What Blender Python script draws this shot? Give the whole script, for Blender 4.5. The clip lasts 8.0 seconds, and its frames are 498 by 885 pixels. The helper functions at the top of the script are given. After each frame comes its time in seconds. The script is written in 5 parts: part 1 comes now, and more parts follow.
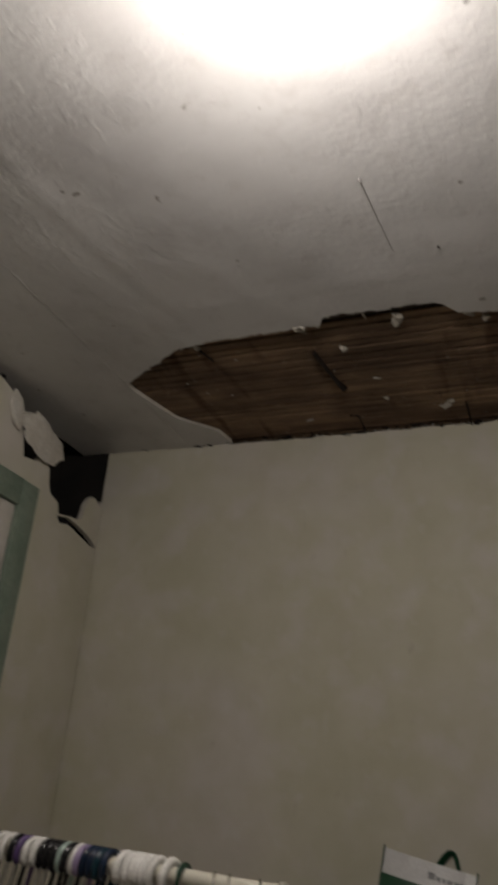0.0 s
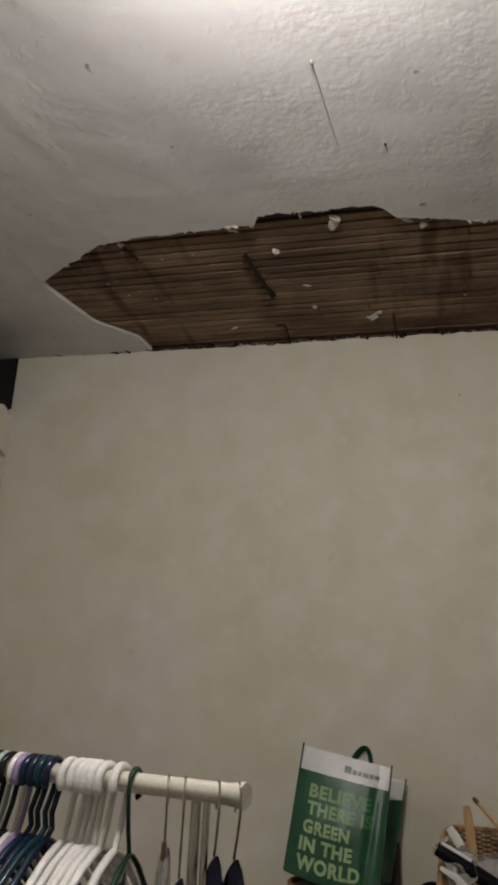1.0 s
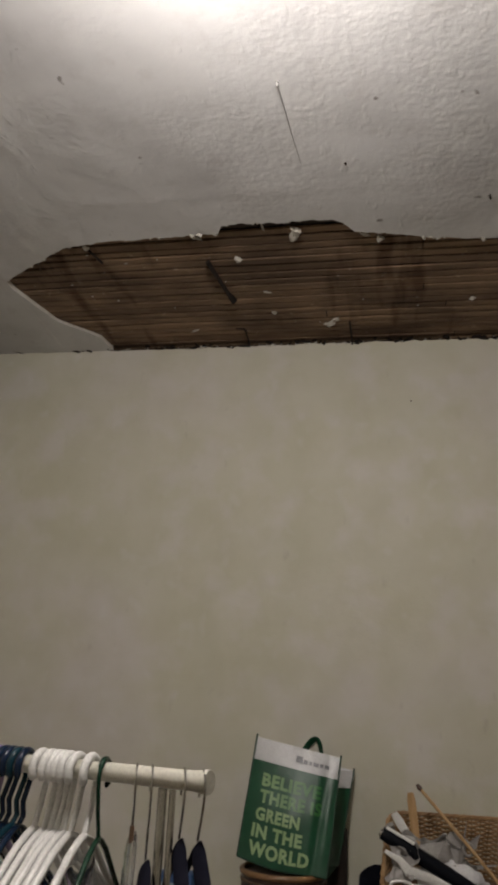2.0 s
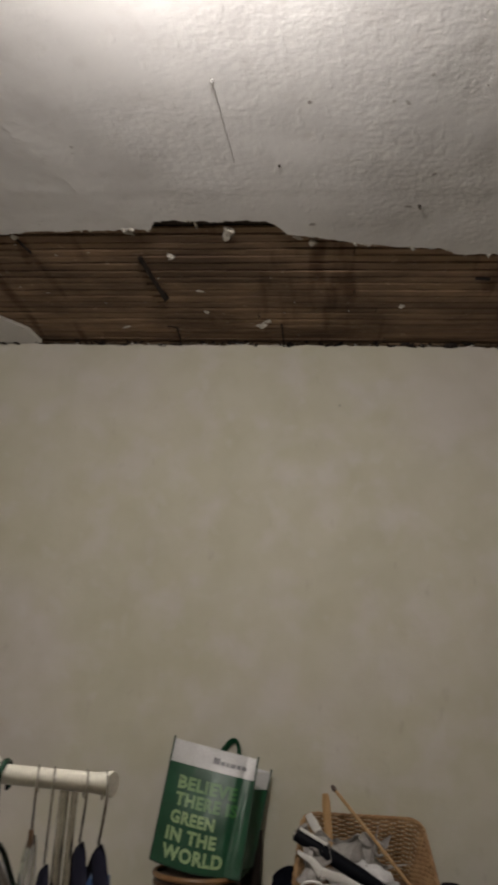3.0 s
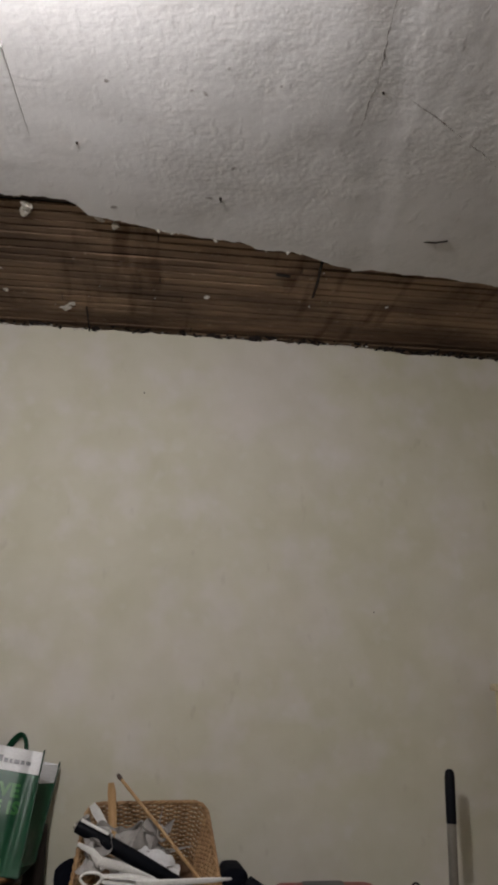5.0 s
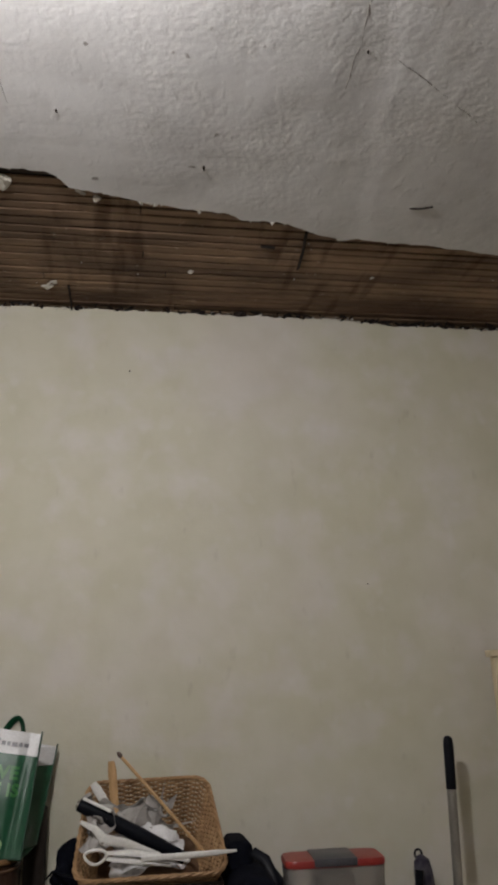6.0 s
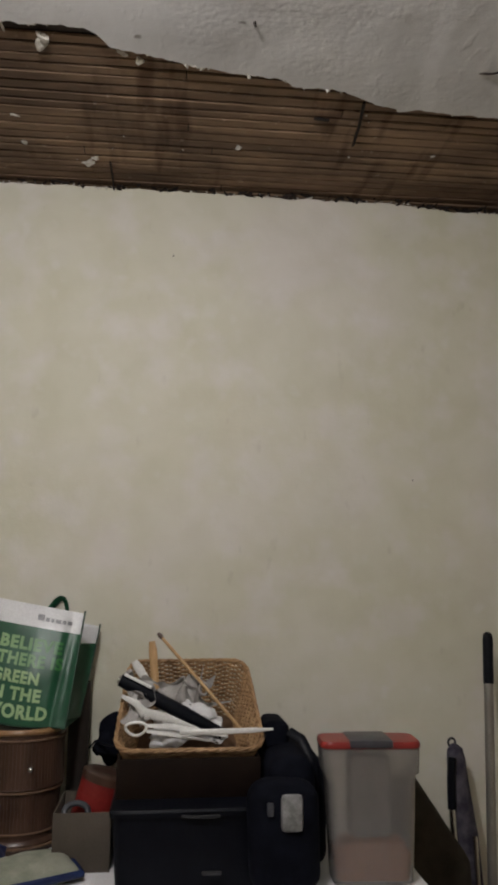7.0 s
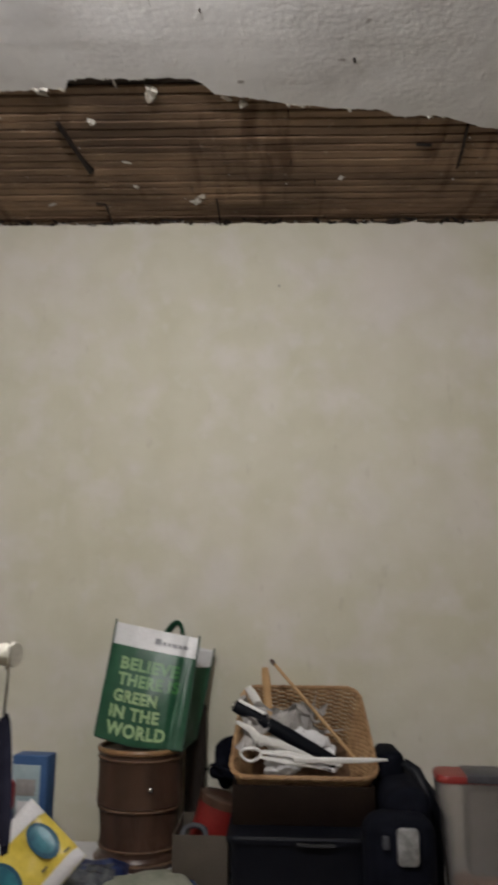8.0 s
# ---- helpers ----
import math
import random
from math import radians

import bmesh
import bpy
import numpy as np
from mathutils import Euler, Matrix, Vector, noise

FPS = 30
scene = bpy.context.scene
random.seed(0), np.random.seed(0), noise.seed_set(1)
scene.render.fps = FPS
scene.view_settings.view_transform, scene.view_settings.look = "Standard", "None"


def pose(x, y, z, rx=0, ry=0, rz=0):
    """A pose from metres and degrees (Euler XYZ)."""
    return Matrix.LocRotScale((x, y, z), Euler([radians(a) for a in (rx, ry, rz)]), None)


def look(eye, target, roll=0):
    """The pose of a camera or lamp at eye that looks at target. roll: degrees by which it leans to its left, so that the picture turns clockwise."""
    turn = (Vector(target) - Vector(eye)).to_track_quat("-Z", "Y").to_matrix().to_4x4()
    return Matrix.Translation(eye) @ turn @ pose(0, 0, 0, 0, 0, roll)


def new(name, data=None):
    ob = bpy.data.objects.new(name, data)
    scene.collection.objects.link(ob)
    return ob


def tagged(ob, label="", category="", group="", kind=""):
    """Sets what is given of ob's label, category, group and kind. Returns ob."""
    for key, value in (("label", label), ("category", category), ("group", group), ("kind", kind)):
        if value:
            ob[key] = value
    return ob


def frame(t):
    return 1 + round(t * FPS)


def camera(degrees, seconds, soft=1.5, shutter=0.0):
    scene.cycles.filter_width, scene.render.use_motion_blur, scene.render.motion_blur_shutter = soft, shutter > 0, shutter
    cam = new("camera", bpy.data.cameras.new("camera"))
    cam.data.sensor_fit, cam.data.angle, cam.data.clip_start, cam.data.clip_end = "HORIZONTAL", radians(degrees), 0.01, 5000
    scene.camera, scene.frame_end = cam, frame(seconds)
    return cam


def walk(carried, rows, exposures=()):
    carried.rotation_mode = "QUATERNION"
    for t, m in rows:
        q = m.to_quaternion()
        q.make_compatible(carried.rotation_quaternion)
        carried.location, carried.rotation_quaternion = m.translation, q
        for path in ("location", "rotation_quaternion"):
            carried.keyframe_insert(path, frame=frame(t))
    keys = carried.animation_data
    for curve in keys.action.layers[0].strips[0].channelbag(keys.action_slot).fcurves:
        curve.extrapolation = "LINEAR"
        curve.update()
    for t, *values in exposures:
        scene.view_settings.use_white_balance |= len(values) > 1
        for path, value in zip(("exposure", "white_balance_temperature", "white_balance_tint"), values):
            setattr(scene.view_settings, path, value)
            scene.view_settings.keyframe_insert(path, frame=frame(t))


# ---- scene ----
cam = camera(35.9, 8.0, soft=3.5, shutter=0.4)
PATH = [
    (0, (0.666, 0.474, 1.59), (-0.035, 2.157, 2.412), 4.8),
    (0.5, (0.639, 0.54, 1.572), (0.107, 2.332, 2.281), 2.9),
    (1, (0.552, 0.531, 1.578), (0.089, 2.367, 2.221), 2.9),
    (1.2, (0.535, 0.48, 1.579), (0.103, 2.325, 2.218), 2.8),
    (2.5, (0.566, 0.441, 1.577), (0.274, 2.315, 2.212), 2.8),
    (3, (0.578, 0.459, 1.577), (0.397, 2.344, 2.222), 2.8),
    (3.5, (0.591, 0.507, 1.581), (0.608, 2.4, 2.224), 2.3),
    (4, (0.636, 0.5, 1.578), (0.747, 2.398, 2.199), 1.8),
    (4.2, (0.652, 0.498, 1.575), (0.831, 2.388, 2.205), 1.0),
    (4.5, (0.652, 0.5, 1.583), (0.909, 2.381, 2.21), 0.6),
    (5, (0.675, 0.465, 1.584), (0.939, 2.347, 2.209), 0.1),
    (5.2, (0.664, 0.449, 1.595), (0.957, 2.329, 2.21), -0.5),
    (6.3, (0.647, 0.54, 1.525), (0.938, 2.434, 2.1), -2.8),
    (6.5, (0.649, 0.562, 1.518), (0.876, 2.492, 1.992), -2.4),
    (7, (0.652, 0.588, 1.506), (0.861, 2.544, 1.868), 0.1),
    (7.5, (0.663, 0.576, 1.518), (0.787, 2.54, 1.878), 1.0),
    (8, (0.654, 0.547, 1.539), (0.579, 2.505, 1.939), 0.6),
]
EXPOSURES = [(0.0, -0.88, 6950, 11), (0.5, -0.06, 7000, 11), (1.0, 0.02, 6700, 11), (3.0, -0.04, 6800, 11), (3.5, 0.11, 6750, 11), (4.5, 0.26, 6400, 11.5), (5.0, 0.28, 6350, 12),
             (6.5, 0.53, 6350, 10), (7.0, 0.61, 6350, 10), (7.5, 0.68, 6350, 10), (8.0, 0.60, 6350, 10)]
walk(cam, [(t, look(eye, target, roll)) for t, eye, target, roll in PATH], EXPOSURES)

# ---- plan, metres ----
WALL_Y, WEST_X, EAST_X, SOUTH_Y = 3.3, -1.2, 3.0, -1.4
CEIL = 2.974
PLASTER = 0.018
LAMP = (0.334, 1.216, 2.765)
TABLE_Z = 0.765

# ---- world: night outside, the room is lit by its ceiling bulb ----
world = bpy.data.worlds.new("night")
scene.world = world
world.use_nodes = True
world.node_tree.nodes["Background"].inputs[0].default_value = (0.02, 0.025, 0.04, 1)
world.node_tree.nodes["Background"].inputs[1].default_value = 0.05
BULB_STRENGTH = 240.0


# ---- materials ----
def material(name, color, rough=0.6, metal=0.0, spec=0.4):
    m = bpy.data.materials.new(name)
    m.use_nodes = True
    b = m.node_tree.nodes["Principled BSDF"]
    b.inputs["Base Color"].default_value = (*color, 1)
    b.inputs["Roughness"].default_value = rough
    b.inputs["Metallic"].default_value = metal
    b.inputs["Specular IOR Level"].default_value = spec
    return m


def node(m, kind, **values):
    n = m.node_tree.nodes.new(kind)
    for key, value in values.items():
        n.inputs[key.replace("_", " ")].default_value = value
    return n


def link(m, a, b):
    m.node_tree.links.new(a, b)


def coords(m, scale=(1, 1, 1)):
    tc = m.node_tree.nodes.new("ShaderNodeTexCoord")
    mp = m.node_tree.nodes.new("ShaderNodeMapping")
    mp.inputs["Scale"].default_value = scale
    link(m, tc.outputs["Object"], mp.inputs["Vector"])
    return mp.outputs["Vector"]


def ramp(m, fac, stops):
    r = m.node_tree.nodes.new("ShaderNodeValToRGB")
    while len(r.color_ramp.elements) < len(stops):
        r.color_ramp.elements.new(0.5)
    for e, (p, c) in zip(r.color_ramp.elements, stops):
        e.position, e.color = p, (*c, 1)
    link(m, fac, r.inputs["Fac"])
    return r.outputs["Color"]


def mix(m, kind, fac, a, b):
    n = m.node_tree.nodes.new("ShaderNodeMix")
    n.data_type, n.blend_type = "RGBA", kind
    for sock, value in ((n.inputs[0], fac), (n.inputs[6], a), (n.inputs[7], b)):
        if hasattr(value, "is_output"):
            link(m, value, sock)
        elif isinstance(value, (int, float)):
            sock.default_value = value
        else:
            sock.default_value = (*value, 1)
    return n.outputs[2]


def bsdf(m):
    return m.node_tree.nodes["Principled BSDF"]


def noise_fac(m, vec, scale, detail=4.0, rough=0.55):
    n = node(m, "ShaderNodeTexNoise", Scale=scale, Detail=detail, Roughness=rough)
    link(m, vec, n.inputs["Vector"])
    return n.outputs["Fac"]


def bump(m, fac, strength, distance, after=None):
    n = node(m, "ShaderNodeBump", Strength=strength, Distance=distance)
    link(m, fac, n.inputs["Height"])
    if after is not None:
        link(m, after, n.inputs["Normal"])
    link(m, n.outputs["Normal"], bsdf(m).inputs["Normal"])
    return n.outputs["Normal"]


def mottled(name, c1, c2, scale, rough=0.6, metal=0.0, spec=0.4, grain=200.0, relief=0.0005, stretch=(1, 1, 1)):
    """A surface that varies between two colours at a coarse and a fine scale, with a fine relief."""
    m = material(name, c1, rough, metal, spec)
    v = coords(m, stretch)
    big = ramp(m, noise_fac(m, v, scale), [(0.35, c1), (0.65, c2)])
    fine = ramp(m, noise_fac(m, v, grain, 3), [(0.3, (0.82, 0.82, 0.82)), (0.7, (1, 1, 1))])
    link(m, mix(m, "MULTIPLY", 1.0, big, fine), bsdf(m).inputs["Base Color"])
    if relief:
        bump(m, noise_fac(m, v, grain, 3), 0.5, relief)
    return m


def wall_paint():
    m = material("cream_wall_paint", (0.6, 0.57, 0.47), 0.55, 0, 0.3)
    v = coords(m)
    patches = ramp(m, noise_fac(m, v, 1.7, 3, 0.5), [(0.38, (0.597, 0.573, 0.462)), (0.52, (0.630, 0.602, 0.512)), (0.66, (0.650, 0.612, 0.560))])
    worn = ramp(m, noise_fac(m, v, 5.5, 3, 0.55), [(0.50, (0, 0, 0)), (0.66, (0.62, 0.62, 0.62))])
    both = mix(m, "MIX", worn, patches, (0.668, 0.630, 0.598))
    small = ramp(m, noise_fac(m, v, 9.0, 3, 0.5), [(0.3, (0.94, 0.94, 0.91)), (0.62, (1, 1, 1))])
    both = mix(m, "MULTIPLY", 1.0, both, small)
    # patches of filler and rubbed marks a few centimetres wide
    filler = ramp(m, noise_fac(m, v, 15.0, 1, 0.4), [(0.66, (0, 0, 0)), (0.80, (0.28, 0.28, 0.28))])
    both = mix(m, "MIX", filler, both, (0.70, 0.675, 0.655))
    rubbed = ramp(m, noise_fac(m, coords(m, (1.0, 1.0, 0.55)), 19.0, 2, 0.5), [(0.20, (0.90, 0.89, 0.885)), (0.30, (1, 1, 1))])
    both = mix(m, "MULTIPLY", 1.0, both, rubbed)
    specks = ramp(m, noise_fac(m, v, 33.0, 2, 0.4), [(0.13, (0.70, 0.65, 0.58)), (0.17, (1, 1, 1))])
    link(m, mix(m, "MULTIPLY", 1.0, both, specks), bsdf(m).inputs["Base Color"])
    n = bump(m, noise_fac(m, v, 11.0, 4, 0.5), 0.5, 0.006)
    bump(m, noise_fac(m, v, 160.0, 3), 0.35, 0.0012, n)
    return m


def ceiling_paint():
    m = material("white_ceiling_plaster", (0.75, 0.73, 0.71), 0.6, 0, 0.3)
    v = coords(m)
    patches = ramp(m, noise_fac(m, v, 1.7, 5, 0.6), [(0.32, (0.53, 0.518, 0.52)), (0.5, (0.63, 0.62, 0.622)), (0.7, (0.67, 0.66, 0.665))])
    smudge = ramp(m, noise_fac(m, v, 14.0, 4, 0.6), [(0.26, (0.91, 0.90, 0.895)), (0.45, (1, 1, 1))])
    both = mix(m, "MULTIPLY", 1.0, patches, smudge)
    specks = ramp(m, noise_fac(m, v, 22.0, 1, 0.4), [(0.18, (0.45, 0.42, 0.40)), (0.22, (1, 1, 1))])
    link(m, mix(m, "MULTIPLY", 1.0, both, specks), bsdf(m).inputs["Base Color"])
    # brushed skim coat: lumpy strokes in patches, calmer elsewhere
    mask = ramp(m, noise_fac(m, v, 2.4, 2, 0.5), [(0.40, (0.12, 0.12, 0.12)), (0.55, (1, 1, 1))])
    strokes = mix(m, "MULTIPLY", 1.0, noise_fac(m, coords(m, (1.0, 1.15, 1)), 46.0, 3, 0.5), mask)
    flecks = ramp(m, noise_fac(m, coords(m, (1.0, 0.6, 1)), 30.0, 2, 0.45), [(0.60, (0, 0, 0)), (0.72, (1, 1, 1))])
    n = bump(m, noise_fac(m, v, 7.0, 3, 0.5), 0.5, 0.006)
    n = bump(m, strokes, 0.55, 0.0040, n)
    n = bump(m, flecks, 0.3, 0.0019, n)
    bump(m, noise_fac(m, v, 130.0, 3), 0.25, 0.001, n)
    return m


def lath_wood():
    m = material("old_lath_wood", (0.12, 0.08, 0.05), 0.75, 0, 0.25)
    v = coords(m, (0.9, 26, 26))
    grain = ramp(m, noise_fac(m, v, 3.0, 5, 0.65), [(0.25, (0.155, 0.108, 0.084)), (0.5, (0.222, 0.159, 0.116)), (0.8, (0.295, 0.218, 0.158))])
    stain = ramp(m, noise_fac(m, coords(m, (1.6, 3.0, 1)), 1.6, 4, 0.6), [(0.34, (0.55, 0.50, 0.475)), (0.64, (1.24, 1.16, 1.05))])
    drips = ramp(m, noise_fac(m, coords(m, (6.0, 0.9, 1)), 1.5, 3, 0.55), [(0.33, (0.50, 0.44, 0.42)), (0.44, (1, 1, 1))])
    both = mix(m, "MULTIPLY", 1.0, mix(m, "MULTIPLY", 1.0, grain, stain), drips)
    island = m.node_tree.nodes.new("ShaderNodeObjectInfo").outputs["Random"]
    vary = ramp(m, island, [(0.0, (0.82, 0.79, 0.77)), (1.0, (1.12, 1.10, 1.04))])
    lime = ramp(m, noise_fac(m, coords(m, (9, 9, 9)), 3.2, 4, 0.65), [(0.64, (0, 0, 0)), (0.74, (0.16, 0.145, 0.125))])
    link(m, mix(m, "ADD", 1.0, mix(m, "MULTIPLY", 1.0, both, vary), lime), bsdf(m).inputs["Base Color"])
    bump(m, noise_fac(m, v, 5.0, 5, 0.65), 0.6, 0.002)
    return m


MAT_WALL = wall_paint()
MAT_CEIL = ceiling_paint()
MAT_LATH = lath_wood()
MAT_LIME = mottled("broken_lime_plaster", (0.62, 0.58, 0.52), (0.72, 0.69, 0.64), 14, 0.9, relief=0.003, grain=90)
# board in the notch: darker wood, with the recess shade put into its colour
MAT_SHADED_BOARD = mottled("shaded_notch_board", (0.045, 0.033, 0.027), (0.085, 0.062, 0.048), 5, 0.85, relief=0.002, grain=70, stretch=(1, 8, 1))
# near black: the darkness of the enclosed hollows is put into the colour
MAT_VOID = mottled("near_black_void", (0.012, 0.011, 0.011), (0.022, 0.019, 0.017), 6, 0.95)
MAT_FLOOR = mottled("brown_floor_boards", (0.12, 0.075, 0.045), (0.18, 0.115, 0.07), 2, 0.5, stretch=(1, 8, 1))
MAT_GREEN_TRIM = mottled("worn_green_gloss_paint", (0.20, 0.27, 0.22), (0.28, 0.34, 0.28), 7, 0.45, relief=0.001, grain=60)
MAT_OFFWHITE = mottled("aged_white_gloss_paint", (0.62, 0.58, 0.54), (0.7, 0.67, 0.63), 6, 0.4)
MAT_GLASS = material("window_glass", (0.05, 0.05, 0.05), 0.05, 0, 0.5)
MAT_CURTAIN = mottled("dusty_pink_blind", (0.30, 0.235, 0.225), (0.36, 0.29, 0.28), 5, 0.9)
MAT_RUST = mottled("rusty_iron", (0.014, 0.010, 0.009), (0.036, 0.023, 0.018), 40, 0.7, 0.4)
MAT_CHROME = mottled("brushed_chrome", (0.6, 0.58, 0.55), (0.72, 0.7, 0.67), 30, 0.22, 1.0)
MAT_WHITE_ENAMEL = mottled("ivory_enamelled_steel", (0.66, 0.64, 0.55), (0.72, 0.69, 0.6), 10, 0.3)
MAT_BULB = material("lit_frosted_bulb", (1, 0.95, 0.88))
bsdf(MAT_BULB).inputs["Emission Color"].default_value = (1.0, 0.96, 0.925, 1)
bsdf(MAT_BULB).inputs["Emission Strength"].default_value = BULB_STRENGTH
MAT_PORCELAIN = mottled("white_porcelain", (0.75, 0.73, 0.70), (0.8, 0.78, 0.75), 10, 0.2)


# ---- mesh helpers ----
def mesh_from(name, bm, mat, smooth=False):
    bmesh.ops.recalc_face_normals(bm, faces=bm.faces)
    me = bpy.data.meshes.new(name)
    bm.to_mesh(me)
    bm.free()
    for m in (mat if isinstance(mat, (list, tuple)) else [mat]):
        me.materials.append(m)
    if smooth:
        me.polygons.foreach_set("use_smooth", [True] * len(me.polygons))
        me.set_sharp_from_angle(angle=radians(40))
    return me


def part(name, bm, mat, parent, label="", smooth=True):
    ob = new(name, mesh_from(name, bm, mat, smooth))
    ob.parent = parent
    return tagged(ob, label)


def thing(name, label, category, m=None, group="", kind=""):
    ob = new(name)
    ob.empty_display_size = 0.05
    if m is not None:
        ob.matrix_world = m
    return tagged(ob, label, category, group, kind)


def solid(name, bm, mat, label, category, kind="", smooth=False):
    return tagged(new(name, mesh_from(name, bm, mat, smooth)), label, category, "", kind)


def add_box(bm, x0, x1, y0, y1, z0, z1, bevel=0.0, m=None, segments=2):
    made = bmesh.ops.create_cube(bm, size=1.0)["verts"]
    for v in made:
        v.co = Vector((x0 + (v.co.x + 0.5) * (x1 - x0), y0 + (v.co.y + 0.5) * (y1 - y0), z0 + (v.co.z + 0.5) * (z1 - z0)))
    if bevel:
        edges = list({e for v in made for e in v.link_edges})
        made = bmesh.ops.bevel(bm, geom=edges, offset=bevel, segments=segments, affect="EDGES", profile=0.5)["verts"]
        made = list({w for v in made for f in v.link_faces for w in f.verts})
    if m is not None:
        bmesh.ops.transform(bm, matrix=m, verts=made)
    return bm


def box(*args, **kw):
    return add_box(bmesh.new(), *args, **kw)


def add_tube(bm, points, radius, sides=10, flat=1.0, closed=False, wide=None):
    """A round bar along points; radius is one number or one a point; flat squashes it along its second axis."""
    pts = [Vector(p) for p in points]
    n = len(pts)
    radii = radius if isinstance(radius, (list, tuple)) else [radius] * n
    rings, up = [], (Vector(wide) if wide else None)
    for i, p in enumerate(pts):
        a = pts[i - 1] if i or closed else p
        b = pts[(i + 1) % n] if i < n - 1 or closed else p
        d = (b - a).normalized()
        if up is None:
            up = d.orthogonal().normalized()
        up = (up - d * up.dot(d)).normalized()
        side = d.cross(up)
        rings.append([bm.verts.new(p + (up * math.cos(k * math.tau / sides) + side * flat * math.sin(k * math.tau / sides)) * radii[i]) for k in range(sides)])
    for i in range(n if closed else n - 1):
        a, b = rings[i], rings[(i + 1) % n]
        for k in range(sides):
            bm.faces.new((a[k], a[(k + 1) % sides], b[(k + 1) % sides], b[k]))
    if not closed:
        bm.faces.new(rings[0][::-1])
        bm.faces.new(rings[-1])
    return bm


def tube(points, radius, sides=10, flat=1.0, closed=False, wide=None):
    return add_tube(bmesh.new(), points, radius, sides, flat, closed, wide)


def lathe(profile, n=40, wobble=0.0):
    """A turned body from (radius, height) pairs."""
    bm = bmesh.new()
    rings = []
    for r, z in profile:
        rings.append([bm.verts.new((r * math.cos(k * math.tau / n) * (1 + wobble * noise.noise((k * 0.4, z * 9, 0))),
                                    r * math.sin(k * math.tau / n), z)) for k in range(n)])
    for a, b in zip(rings, rings[1:]):
        for k in range(n):
            bm.faces.new((a[k], a[(k + 1) % n], b[(k + 1) % n], b[k]))
    bm.faces.new(rings[0][::-1])
    bm.faces.new(rings[-1])
    return bm


def sheet(fn, nu, nv, thick=0.0):
    """A sheet from fn(u, v) over the unit square, with a thickness along its normals."""
    bm = bmesh.new()
    grid = [[bm.verts.new(fn(i / nu, j / nv)) for j in range(nv + 1)] for i in range(nu + 1)]
    for i in range(nu):
        for j in range(nv):
            bm.faces.new((grid[i][j], grid[i + 1][j], grid[i + 1][j + 1], grid[i][j + 1]))
    if thick:
        bmesh.ops.recalc_face_normals(bm, faces=bm.faces)
        bmesh.ops.solidify(bm, geom=list(bm.faces), thickness=thick)
    return bm


def along(knots, x):
    """Linear interpolation in a short list of (x, y) knots."""
    return float(np.interp(x, [k[0] for k in knots], [k[1] for k in knots]))


def ragged(x, seed=0.0, size=0.008):
    return size * (noise.noise((x * 14, seed, 0)) + 0.6 * noise.noise((x * 45, seed + 7, 0)) + 0.35 * noise.noise((x * 120, seed + 3, 0)))


# ---- the room's shell ----
def ceiling_sag(x, y):
    """How far the uneven ceiling skin hangs below its mean plane."""
    s = 0.006 * noise.noise((x * 1.6, y * 1.6, 3)) + 0.0025 * noise.noise((x * 6, y * 6, 9)) + 0.0009 * noise.noise((x * 21, y * 21, 5))
    fold = 1.075 + (y - 1.7) * 0.20 + 0.025 * noise.noise((0, y * 5, 2))
    d = x - fold
    s += 0.0022 * math.exp(-((d / 0.06) ** 2)) - 0.001 * math.exp(-(((d - 0.11) / 0.05) ** 2))
    # patch of later plaster behind the fold
    s += 0.003 * min(1, max(0, (d - 0.13) / 0.05))
    # seams of older repairs
    e = (x + 0.44) - 0.07 * math.sin(y * 3.0)
    s += 0.0015 * math.exp(-((e / 0.03) ** 2)) * min(1, max(0, (2.4 - y) * 4))
    g = (y - 2.30) - 0.02 * noise.noise((x * 4, 1, 1))
    s += 0.0016 * math.exp(-((g / 0.022) ** 2)) * (0.5 + noise.noise((x * 5, 2, 2)))
    return s


HOLE_FRONT = [(-0.80, 2.72), (-0.643, 2.612), (-0.485, 2.520), (-0.36, 2.500), (-0.04, 2.495), (0.040, 2.487), (0.056, 2.452), (0.29, 2.453),
              (0.40, 2.455), (0.437, 2.480), (0.467, 2.528), (0.56, 2.540), (0.72, 2.582), (0.89, 2.602), (0.975, 2.612), (1.0, 2.638),
              (1.165, 2.645), (1.25, 2.684), (1.37, 2.724), (1.42, 2.708), (1.60, 2.714), (1.84, 2.740), (2.2, 2.79), (3.1, 2.84)]
HOLE_BACK = [(-0.80, 2.725), (-0.770, 2.868), (-0.735, 3.020), (-0.660, 3.105), (-0.605, 3.185), (-0.592, 3.31)]


